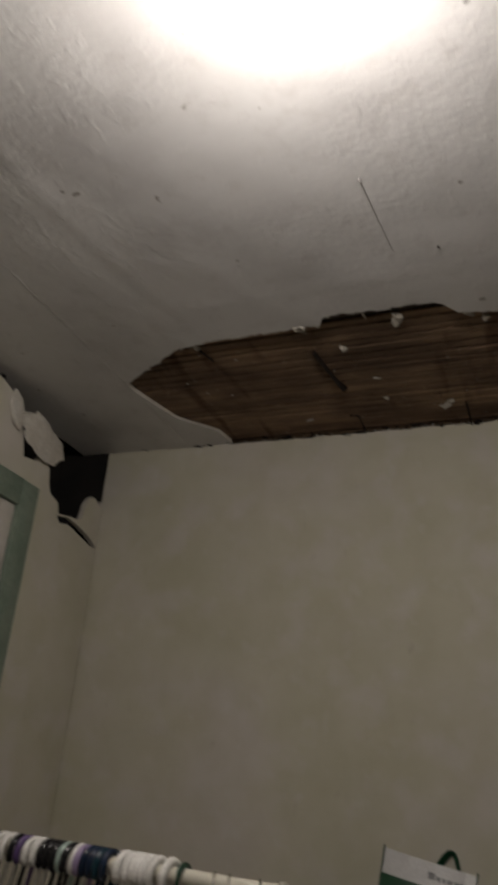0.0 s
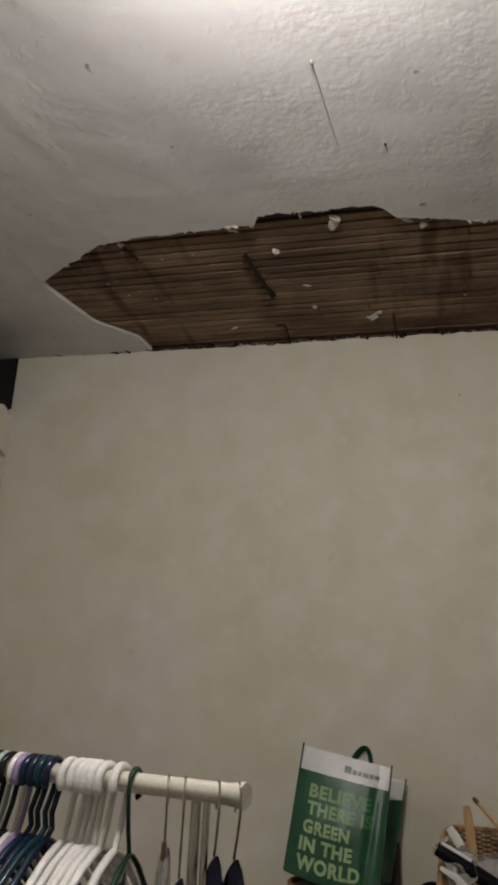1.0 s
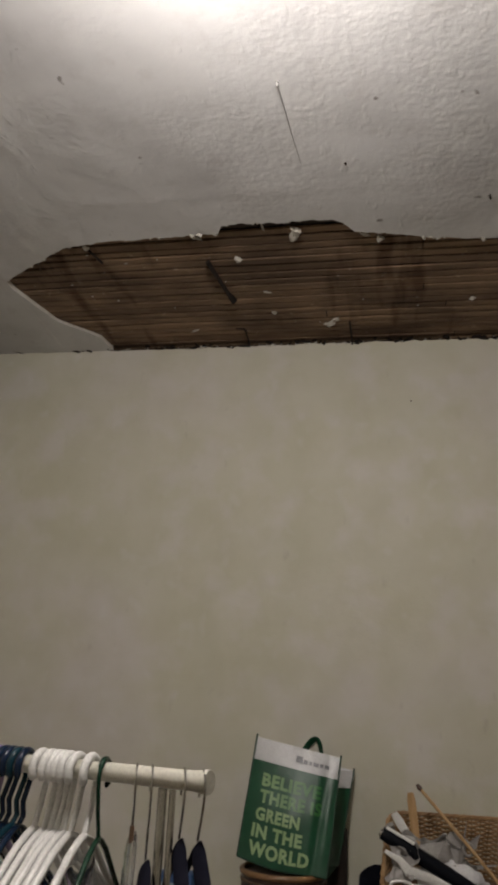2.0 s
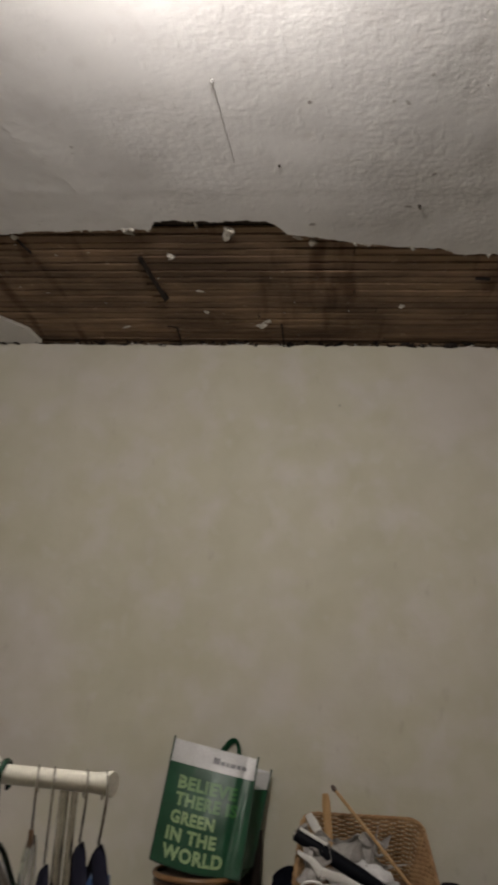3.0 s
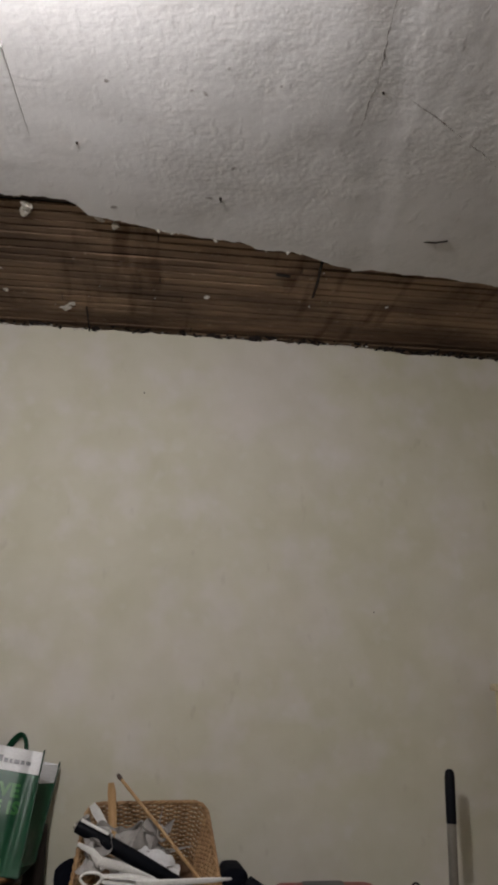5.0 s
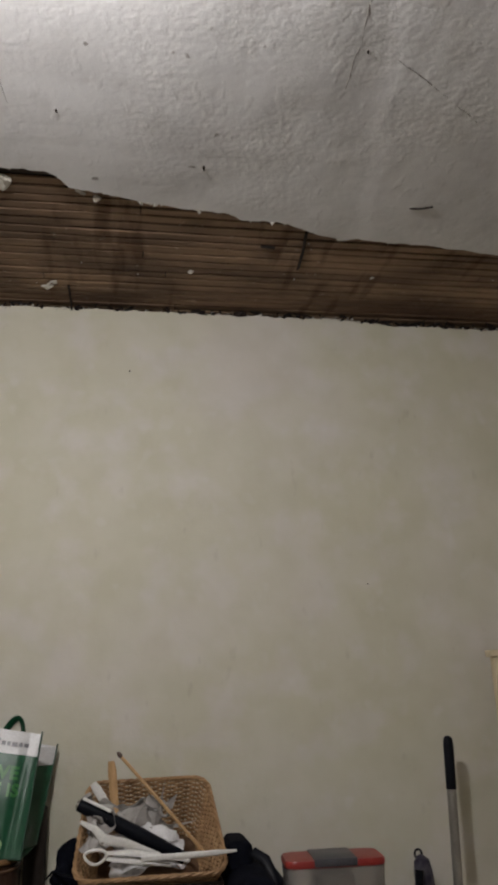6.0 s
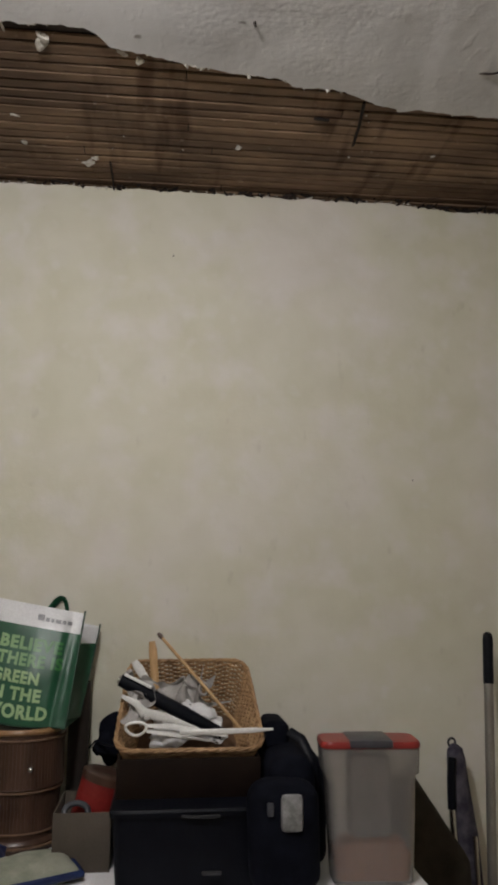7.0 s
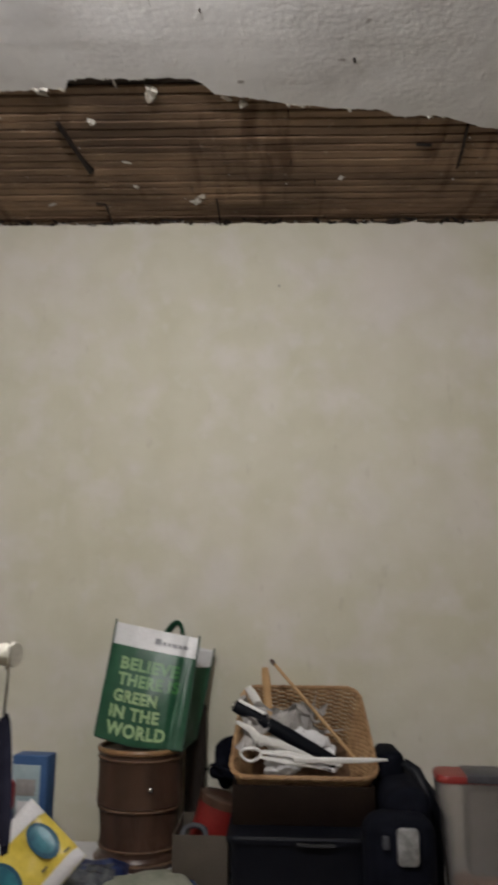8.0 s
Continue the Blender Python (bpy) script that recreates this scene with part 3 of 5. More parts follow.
chip = rusty("iron_nail", [(0.657, WALL_Y + 0.01, 2.71), (0.657, WALL_Y - 0.006, 2.709)], 0.0028, "small dark nail in the painted wall", "nail")
rusty("iron_nail", [(1.543, WALL_Y + 0.01, 1.881), (1.543, WALL_Y - 0.008, 1.879)], 0.002, "small dark nail in the painted wall", "nail")


def crack(points, width, seed):
    """A fine open crack in the ceiling skin, wandering between its points."""
    pts = []
    for (xa, ya), (xb, yb) in zip(points, points[1:]):
        n = max(2, int(math.dist((xa, ya), (xb, yb)) / 0.012))
        for i in range(n):
            f = i / n
            x, y = xa + (xb - xa) * f, ya + (yb - ya) * f
            x += 0.005 * noise.noise((x * 40, y * 40, seed))
            pts.append((x, y, CEIL - ceiling_sag(x, y) + 0.0004))
    radii = [width * (0.25 + 0.75 * abs(noise.noise((i * 0.35, seed, 5))) * 2) * math.sin(math.pi * (i + 0.6) / (len(pts) + 0.2)) ** 0.5 for i in range(len(pts))]
    return solid("ceiling_crack", tube(pts, radii, 6, 0.5, wide=(1, 0, 0)), MAT_CRACK, "fine dirty crack in the ceiling plaster", "crack", "structure", smooth=True)


MAT_CRACK = mottled("dusty_crack", (0.27, 0.25, 0.24), (0.40, 0.38, 0.37), 30, 0.95)
crack([(1.150, 1.60), (1.158, 1.693), (1.183, 1.894), (1.216, 1.948)], 0.0040, 1.0)
crack([(1.248, 1.909), (1.36, 1.971), (1.529, 2.08), (1.62, 2.15)], 0.0028, 2.0)
crack([(1.183, 1.894), (1.179, 1.953), (1.191, 2.088)], 0.0026, 3.0)
crack([(-0.47, 1.66), (-0.506, 1.80), (-0.470, 1.95), (-0.432, 2.02), (-0.399, 2.24)], 0.0020, 4.0)

b = blob((0.018, 0.122, 0.074), 2.2, 0.42, 4)
bmesh.ops.transform(b, matrix=pose(-1.176, 2.765, 2.808, -16, 0, 0), verts=b.verts)
solid("plaster_chunk", b, MAT_LIME, "pale chunk of plaster hanging loose at the broken corner", "plaster chunk", smooth=True)
b = blob((0.012, 0.035, 0.065), 5.2, 0.5, 3)
bmesh.ops.transform(b, matrix=pose(-1.190, 2.60, 2.855, 24, 0, 0), verts=b.verts)
solid("plaster_chunk", b, MAT_LIME, "small pale chunk of plaster beside the broken corner", "plaster chunk", smooth=True)


# ---- clothes rack with hangers ----
ROD_END, ROD_DIR = Vector((0.293, 1.619, 1.462)), Vector((-0.952, 0.307, 0.0))
ROD_R = 0.0140
HANGER_SIZE = 0.93


def build_rack():
    rack = thing("clothes_rack", "ivory and chrome clothes rack full of hangers", "clothes rack", pose(0, 0, 0))
    a, b = ROD_END, ROD_END + ROD_DIR * 1.36
    part("rail", tube([a, b], ROD_R, 24), MAT_WHITE_ENAMEL, rack, "ivory enamelled rail")
    for e, s in ((a, -1), (b, 1)):
        part("end_cap", tube([e - ROD_DIR * 0.018 * -s * -1, e + ROD_DIR * 0.004 * s, e + ROD_DIR * 0.006 * s], [ROD_R + 0.0004, ROD_R + 0.0034, ROD_R + 0.0024], 24), MAT_WHITE_ENAMEL, rack, "ivory plastic end cap")
    for s in (0.073, 1.25):
        p = ROD_END + ROD_DIR * s
        side = Vector((0.307, 0.952, 0))
        part("post", tube([p + Vector((0, 0, -0.012)), Vector((p.x, p.y, 0.03))], 0.0070, 16), MAT_CHROME, rack, "chrome post")
        q = p - ROD_DIR * 0.015 + side * 0.004
        part("post", tube([q + Vector((0, 0, -0.012)), Vector((q.x, q.y, 0.03))], 0.0050, 16), MAT_CHROME, rack, "chrome post")
        part("foot", tube([p + side * -0.22 + Vector((0, 0, 0.02 - p.z)), p + side * 0.22 + Vector((0, 0, 0.02 - p.z))], 0.014, 12), MAT_WHITE_ENAMEL, rack)
    part("screw", blob((0.004, 0.004, 0.005), 1, 0.1, 1), MAT_BLACK, rack).matrix_local = pose(*(ROD_END + ROD_DIR * 0.176 + Vector((0, 0, -0.018))))


build_rack()


def arc(center, r, a0, a1, n):
    return [(center[0] + r * math.cos(radians(a0 + (a1 - a0) * i / n)), center[1] + r * math.sin(radians(a0 + (a1 - a0) * i / n))) for i in range(n + 1)]


def hanger_shape(r, flip, span=0.205, drop=0.155, neck=0.100, bend=0.0):
    """Hook and body paths in the hanger's own plane: x towards the room, z up, the rail's axis at the origin."""
    top = ROD_R / HANGER_SIZE + r
    R = 0.0265
    c = (0, top - R)
    hook = arc(c, R, -35, 190, 18)
    hook += [(-R * 0.86, c[1] - 0.022), (-R * 0.55 + bend, -neck * 0.62), (-R * 0.2 - bend, -neck * 0.85), (0, -neck)]
    hook = [(x * flip, z) for x, z in hook]
    z0 = -neck
    body = [(0, z0), (0.018, z0 - 0.006), (0.045, z0 - 0.022), (0.10, z0 - 0.070), (0.16, z0 - 0.120), (span - 0.014, z0 - drop + 0.012), (span, z0 - drop - 0.004), (span - 0.012, z0 - drop - 0.014),
            (span - 0.035, z0 - drop - 0.016)]
    ring = body + [(-x, z) for x, z in body[::-1][:-1]]
    return hook, ring


def hanger_mats():
    names = (("white", (0.74, 0.73, 0.71), 0.3), ("green", (0.008, 0.04, 0.022), 0.25), ("navy", (0.008, 0.018, 0.042), 0.13), ("teal", (0.008, 0.034, 0.050), 0.13),
             ("lilac", (0.30, 0.23, 0.38), 0.3), ("mint", (0.34, 0.44, 0.40), 0.3), ("black", (0.012, 0.012, 0.014), 0.2), ("purple", (0.10, 0.06, 0.17), 0.3))
    return {n: mottled(n + "_hanger_plastic", c, tuple(min(1, v * 1.15) for v in c), 20, r) for n, c, r in names}


HANGER_MATS = hanger_mats()
MAT_VELVET = mottled("black_velvet_flock", (0.007, 0.007, 0.013), (0.012, 0.012, 0.02), 30, 0.95, grain=500, spec=0.05)


def at_rail(s, turn=0.0, dz=0.0):
    """The pose of a hanger on the rail, s metres from its end, its x axis across the rail."""
    p = ROD_END + ROD_DIR * s
    return pose(p.x, p.y, p.z + dz, 0, 0, math.degrees(math.atan2(-0.952, -0.307)) + turn) @ Matrix.Scale(HANGER_SIZE, 4)


def plastic_hanger(color, s, turn, flip=1, r=0.0056, bend=0.0):
    h = thing("clothes_hanger", f"{color} plastic tubular clothes hanger on the rail", "hanger", at_rail(s, turn + 9), group="hangers on the rail")
    hook, ring = hanger_shape(r, flip, bend=bend)
    part("hook", tube([(x, 0, z) for x, z in hook], [r * 0.8, *[r * 1.15] * 14, *[r * 0.8] * (len(hook) - 15)], 10), HANGER_MATS[color], h)
    part("body", tube([(x, 0, z) for x, z in ring], r * 1.05, 10, closed=True), HANGER_MATS[color], h)
    return h


def wire_hook_hanger(s, turn, mat, label, clear=False, neck=0.085):
    h = thing("clothes_hanger", label, "hanger", at_rail(s, turn), group="hangers on the rail")
    r = 0.0019
    hook, ring = hanger_shape(r, -1, span=0.21, drop=0.10, neck=neck)
    lean = -0.020
    hook = [(x + lean * max(0, -z - 0.02) / neck, z) for x, z in hook]
    part("hook", tube([(x, 0, z) for x, z in hook], r, 8), MAT_CHROME, h, "thin chrome hook")
    z0 = 0.001 - neck
    upper = [(0, z0 + 0.004), (0.02, z0 - 0.006), (0.06, z0 - 0.030), (0.12, z0 - 0.062), (0.19, z0 - 0.098), (0.212, z0 - 0.118)]
    line = [(-x, z) for x, z in upper[::-1]] + upper[1:]
    line = [(x + lean * 0.8, z) for x, z in line]
    part("body", tube([(x, 0, z - 0.012) for x, z in line], [0.006, 0.010, 0.013, 0.014, 0.013, 0.010, 0.013, 0.014, 0.013, 0.010, 0.006], 10, flat=0.33), mat, h)
    part("bar", tube([(-0.195, 0, z0 - 0.125), (0.195, 0, z0 - 0.125)], 0.004, 8), mat, h)
    if clear:
        part("clip", box(-0.006, 0.006, -0.004, 0.004, z0 - 0.016, z0 + 0.010, 0.002), MAT_TAN_BRAID, h, "tan collar under the hook")
    return h


wire_hook_hanger(0.006, 40, MAT_VELVET, "slim black velvet hanger with a chrome hook")
wire_hook_hanger(0.038, 38, MAT_VELVET, "slim black velvet hanger with a chrome hook")
wire_hook_hanger(0.094, 36, MAT_VELVET, "slim black velvet hanger with a long chrome hook", neck=0.122)
wire_hook_hanger(0.122, 34, MAT_FILM, "clear plastic hanger with a chrome hook", True)
plastic_hanger("green", 0.182, 10, -1, 0.0044)
for s, turn in ((0.223, 3), (0.250, -1), (0.267, 1), (0.279, -2), (0.290, 2), (0.304, -1), (0.324, 1)):
    plastic_hanger("white", s - 0.014, turn, 1, 0.0064)
for s, color, turn in ((0.353, "navy", 4), (0.368, "teal", -2), (0.384, "navy", 1), (0.399, "navy", -3)):
    plastic_hanger(color, s - 0.010, turn, 1, 0.0060, 0.008)
for s, color, turn in ((0.418, "lilac", 2), (0.430, "white", 4), (0.450, "black", -2), (0.464, "mint", 4), (0.480, "black", 1), (0.496, "black", -3), (0.515, "black", 2), (0.536, "white", 3),
                       (0.556, "white", -2), (0.578, "purple", 1), (0.600, "black", 3), (0.625, "white", -1), (0.65, "white", 2), (0.68, "navy", -2), (0.71, "mint", 2)):
    plastic_hanger(color, s - 0.011, turn, 1, 0.0058)


def film_fn(u, v):
    a = (u - 0.5) * 0.36
    return (a, 0.012 * math.sin(u * 17) + 0.008 * noise.noise((u * 6, v * 6, 1)), -0.118 - abs(a) * 0.55 - v * 0.25 + 0.006 * noise.noise((u * 9, v * 9, 4)))


film = solid("garment_cover", sheet(film_fn, 40, 26), MAT_FILM, "thin clear plastic garment cover on a hanger", "garment cover", smooth=True)
film.matrix_world = at_rail(0.205, 14)


# ---- table and the clutter on it ----
def build_table():
    t = thing("table", "white topped table pushed against the cream wall", "table", pose(0, 0, 0))
    x0, x1, y0, y1 = -0.55, 1.325, 2.45, 3.23
    part("tabletop", box(x0, x1, y0, y1, TABLE_Z - 0.03, TABLE_Z, 0.004), MAT_PAPER, t, "white laminate tabletop")
    part("apron", box(x0 + 0.05, x1 - 0.05, y0 + 0.05, y0 + 0.07, TABLE_Z - 0.11, TABLE_Z - 0.0305, 0.003), MAT_WOOD, t)
    for x in (x0 + 0.04, x1 - 0.09):
        for y in (y0 + 0.04, y1 - 0.09):
            part("leg", box(x, x + 0.05, y, y + 0.05, 0.0, TABLE_Z - 0.0305, 0.005), MAT_WOOD, t)


build_table()


def ring_strand(R, z, r, turns, phase, wob):
    return [((R + wob * math.cos(turns * a + phase)) * math.cos(a), (R + wob * math.cos(turns * a + phase)) * math.sin(a), z + wob * math.sin(turns * a + phase)) for a in (math.tau * i / 220 for i in range(220))]


def build_wicker():
    w = thing("wicker_drum", "dark brown varnished wicker drum with cane braids", "wicker basket", Matrix.Translation((0.234, 3.065, TABLE_Z)))
    outline = [(0.0, 0.126), (0.022, 0.128), (0.034, 0.118), (0.09, 0.114), (0.150, 0.119), (0.160, 0.121), (0.168, 0.129), (0.20, 0.126), (0.26, 0.125), (0.300, 0.127), (0.312, 0.129)]
    prof = [(0.10, 0.0)]
    for i in range(105):
        z = 0.003 * i
        prof.append((along(outline, z) + 0.0005 * math.cos(math.pi * i), z + 0.0005))
    prof += [(0.122, 0.318), (0.06, 0.316)]
    part("body", lathe(prof, 72, 0.01), MAT_BROWN_WICKER, w)
    for z, R in ((0.016, 0.130), (0.050, 0.1185), (0.160, 0.1245), (0.300, 0.1285)):
        bm = bmesh.new()
        for ph in (0, math.tau / 2):
            add_tube(bm, ring_strand(R, z, 0.004, 44, ph, 0.0020), 0.0024, 6, closed=True)
        part("braid", bm, MAT_TAN_BRAID, w, "lighter braided cane band")
    part("rim", tube([(0.127 * math.cos(a), 0.127 * math.sin(a), 0.3225) for a in (math.tau * i / 60 for i in range(60))], 0.0085, 8, closed=True), MAT_CANE_RIM, w, "tan cane rim")
    bm = bmesh.new()
    for z0, z1 in ((0.056, 0.153), (0.172, 0.292)):
        for i in range(76):
            a = math.tau * i / 76
            pts = []
            for k in range(13):
                z = z0 + (z1 - z0) * k / 12
                r = along(outline, z) + 0.0010 + 0.0010 * math.cos(math.pi * (k + i))
                pts.append((r * math.cos(a), r * math.sin(a), z))
            add_tube(bm, pts, 0.0013, 4)
    tagged(part("reed_band", bm, MAT_BROWN_WICKER, w), kind="stuff")
    # small chrome ball, added to hold the bright highlight on the drum
    glint_ball = blob((0.0085, 0.0075, 0.0085), 1.0, 0.0, 3)
    bmesh.ops.transform(glint_ball, matrix=pose(0.050, -0.117, 0.222), verts=glint_ball.verts)
    part("clasp", glint_ball, MAT_CHROME, w, "small chrome ball added for the highlight on the varnish")


build_wicker()


# ---- green shopping bag ----
MAT_BAG_GREEN = mottled("glossy_green_laminate", (0.005, 0.062, 0.026), (0.008, 0.080, 0.035), 10, 0.37, relief=0.0008, grain=60)
MAT_BAG_DARK = mottled("dark_green_piping", (0.006, 0.035, 0.018), (0.010, 0.05, 0.025), 10, 0.5)
MAT_BAG_WHITE = mottled("white_laminate", (0.62, 0.62, 0.63), (0.70, 0.70, 0.71), 10, 0.35)


def lettering_paint():
    m = material("pale_green_print", (0.42, 0.6, 0.26), 0.4)
    tc = m.node_tree.nodes.new("ShaderNodeTexCoord")
    sep = m.node_tree.nodes.new("ShaderNodeSeparateXYZ")
    link(m, tc.outputs["Object"], sep.inputs[0])
    mth = m.node_tree.nodes.new("ShaderNodeMath")
    mth.operation = "MULTIPLY_ADD"
    link(m, sep.outputs["X"], mth.inputs[0])
    mth.inputs[1].default_value, mth.inputs[2].default_value = 3.6, -0.5
    link(m, ramp(m, mth.outputs[0], [(0.12, (0.22, 0.35, 0.16)), (0.72, (0.045, 0.18, 0.05))]), bsdf(m).inputs["Base Color"])
    return m


MAT_LOGO = mottled("grey_print", (0.20, 0.20, 0.22), (0.30, 0.30, 0.32), 60, 0.4)
MAT_PRINT_FADE = lettering_paint()
MAT_PRINT = mottled("pale_green_lettering", (0.28, 0.41, 0.19), (0.33, 0.46, 0.24), 20, 0.4)
BAG = {"TL": Vector((0.132, 3.10, 1.464)), "TR": Vector((0.405, 3.09, 1.413)), "BL": Vector((0.100, 2.99, 1.131)), "BR": Vector((0.370, 2.98, 1.091)),
       "tl": Vector((0.190, 3.275, 1.412)), "tr": Vector((0.439, 3.265, 1.365)), "bl": Vector((0.150, 3.185, 1.120)), "br": Vector((0.392, 3.17, 1.095))}


def quad_point(a, b, c, d, u, v):
    """Bottom left a, bottom right b, top left c, top right d."""
    return (a * (1 - u) + b * u) * (1 - v) + (c * (1 - u) + d * u) * v


def bag_front(u, v):
    p = quad_point(BAG["BL"], BAG["BR"], BAG["TL"], BAG["TR"], u, v)
    puff = 0.020 * math.sin(math.pi * u) ** 0.8 * (0.45 + 0.55 * math.sin(math.pi * min(1, v * 1.05)))
    # a long crease down the softer edge and a turned-in lower corner
    crease = 0.014 * math.exp(-(((u - 0.83 - 0.05 * v) / 0.045) ** 2)) * max(0, 0.75 - abs(v - 0.40))
    crease += 0.008 * math.exp(-(((u - 0.70) / 0.05) ** 2)) * max(0, 0.35 - v) + 0.004 * noise.noise((u * 4, v * 4, 7))
    sag = Vector((0, 0, -0.010 * math.sin(math.pi * min(1, u * 1.1)) * (1 - v) ** 3))
    return p + Vector((0, -1, 0)) * (puff - crease) + sag


def bag_side(u, v):
    p = quad_point(BAG["BR"], BAG["br"], BAG["TR"], BAG["tr"], u, v)
    fold = 1 - abs(2 * u - 1) ** 1.3
    return p + Vector((-1, 0, 0)) * (0.088 * fold * (0.30 + 0.70 * v) + 0.004 * noise.noise((u * 5, v * 6, 2))) + Vector((0, 0, 0.014)) * -fold * v


def bag_left(u, v):
    p = quad_point(BAG["bl"], BAG["BL"], BAG["tl"], BAG["TL"], u, v)
    return p + Vector((1, 0, 0)) * (0.05 * (1 - abs(2 * u - 1) ** 1.3) * (0.25 + 0.75 * v))


def bag_back(u, v):
    return quad_point(BAG["bl"], BAG["br"], BAG["tl"], BAG["tr"], u, v) + Vector((0, 0.006 * math.sin(math.pi * u), 0))


def letters(name, text, u0, u1, v0, v1, mat, parent):
    """A line of print laid on the bag's front."""
    cu = bpy.data.curves.new(name, "FONT")
    cu.body, cu.size, cu.offset, cu.resolution_u = text, 1.0, 0.045, 3
    cu.space_character = 1.10
    tmp = new(name + "_tmp", cu)
    bpy.context.view_layer.update()
    me = bpy.data.meshes.new_from_object(tmp.evaluated_get(bpy.context.evaluated_depsgraph_get()))
    bpy.data.objects.remove(tmp)
    xs, ys = [v.co.x for v in me.vertices], [v.co.y for v in me.vertices]
    bm = bmesh.new()
    bm.from_mesh(me)
    bpy.data.meshes.remove(me)
    for k in range(1, 24):
        x = min(xs) + (max(xs) - min(xs)) * k / 24
        bmesh.ops.bisect_plane(bm, geom=[*bm.verts, *bm.edges, *bm.faces], plane_co=(x, 0, 0), plane_no=(1, 0, 0))
    for k in range(1, 5):
        y = min(ys) + (max(ys) - min(ys)) * k / 5
        bmesh.ops.bisect_plane(bm, geom=[*bm.verts, *bm.edges, *bm.faces], plane_co=(0, y, 0), plane_no=(0, 1, 0))
    bmesh.ops.triangulate(bm, faces=bm.faces)
    for v in bm.verts:
        u = u0 + (u1 - u0) * (v.co.x - min(xs)) / (max(xs) - min(xs))
        w = v0 + (v1 - v0) * (v.co.y - min(ys)) / (max(ys) - min(ys))
        v.co = bag_front(u, w) + Vector((0, -0.0025, 0))
    ob = part(name, bm, mat, parent, "pale green printed words", smooth=False)
    return ob


def build_bag():
    bag = thing("shopping_bag", "glossy green and white shopping bag, printed with pale words", "bag", pose(0, 0, 0))
    front = None
    for name, fn, n in (("front_panel", bag_front, 36), ("side_panel", bag_side, 20), ("side_panel", bag_left, 20), ("back_panel", bag_back, 20)):
        panel = part(name, sheet(lambda u, v, fn=fn: fn(u, v * 0.805), n, 28, 0.0012), MAT_BAG_GREEN, bag)
        front = panel if name == "front_panel" else front
        part("top_band", sheet(lambda u, v, fn=fn: fn(u, 0.805 + v * 0.195), n, 8, 0.0012), MAT_BAG_WHITE, bag, "white band along the top")
    part("bottom_panel", sheet(lambda u, v: quad_point(BAG["BL"], BAG["BR"], BAG["bl"], BAG["br"], u, v), 8, 8, 0.002), MAT_BAG_DARK, bag)
    for a, b in (("BL", "TL"), ("BR", "TR"), ("bl", "tl"), ("br", "tr")):
        part("piping", tube([BAG[a], (BAG[a] + BAG[b]) / 2, BAG[b] + Vector((0, 0, 0.008))], 0.0028, 7), MAT_BAG_DARK, bag, "dark green edge piping")
    part("piping", tube([bag_front(i / 12, 0.0) for i in range(13)], 0.0028, 7), MAT_BAG_DARK, bag, "dark green edge piping")

    def handle(fn, u0, u1, h, lean):
        a, b = fn(u0, 0.95), fn(u1, 0.95)
        pts = []
        for i in range(25):
            k = i / 24
            top = math.sin(math.pi * k) ** 0.7
            pts.append(a * (1 - k) + b * k + Vector((lean * top * 0.02, 0.012, h * top + 0.012 * top)))
        return tube(pts, 0.0135, 8, flat=0.22)

    part("handle", handle(bag_back, 0.26, 0.55, 0.066, 1.0), MAT_BAG_GREEN, bag, "dark green webbing handle")
    letters("print", "BELIEVE", 0.15, 0.83, 0.60, 0.712, MAT_PRINT_FADE, front)
    letters("print", "THERE IS", 0.15, 0.86, 0.465, 0.575, MAT_PRINT_FADE, front)
    letters("print", "GREEN", 0.135, 0.64, 0.325, 0.430, MAT_PRINT, front)
    letters("print", "IN THE", 0.12, 0.69, 0.190, 0.296, MAT_PRINT, front)
    letters("print", "WORLD", 0.11, 0.79, 0.050, 0.162, MAT_PRINT, front)
    for u0, u1, v1 in ((0.50, 0.575, 0.925), (0.59, 0.635, 0.905), (0.65, 0.685, 0.905), (0.70, 0.76, 0.905), (0.775, 0.815, 0.905), (0.83, 0.88, 0.905)):
        part("logo_bar", sheet(lambda u, v: bag_front(u0 + (u1 - u0) * u, 0.872 + (v1 - 0.872) * v) + Vector((0, -0.003, 0)), 3, 2, 0.0008), MAT_LOGO, bag, "grey printed mark")


build_bag()


# ---- box, red bowl and cloth beside the drum ----
def open_box(x0, x1, y0, y1, z0, z1, t, mat, parent):
    part("front_flap", box(x0, x1, y0, y0 + t, z0, z1, 0.001), mat, parent)
    part("back_flap", box(x0, x1, y1 - t, y1, z0, z1, 0.001), mat, parent)
    part("side_flap", box(x0, x0 + t, y0 + t, y1 - t, z0, z1, 0.001), mat, parent)
    part("side_flap", box(x1 - t, x1, y0 + t, y1 - t, z0, z1, 0.001), mat, parent)
    part("base", box(x0 + t, x1 - t, y0 + t, y1 - t, z0, z0 + t), mat, parent)


MAT_DARK_TUBE = mottled("dark_tube_brown", (0.020, 0.013, 0.010), (0.032, 0.022, 0.017), 10, 0.8)
card = thing("cardboard_box", "open grey-brown cardboard box holding odds and ends", "box", pose(0, 0, 0))
open_box(0.372, 0.522, 2.79, 3.02, TABLE_Z, 0.912, 0.004, MAT_CARD, card)
tin = thing("round_tin", "red round tin with a brown lid in a box", "tin", pose(0.456, 2.935, 0.815, 0, 16, 0) @ Matrix.Diagonal((1.18, 1.18, 1.0, 1)))
part("body", lathe([(0.050, 0.0), (0.058, 0.003), (0.058, 0.150), (0.055, 0.153)], 40), MAT_RED, tin)
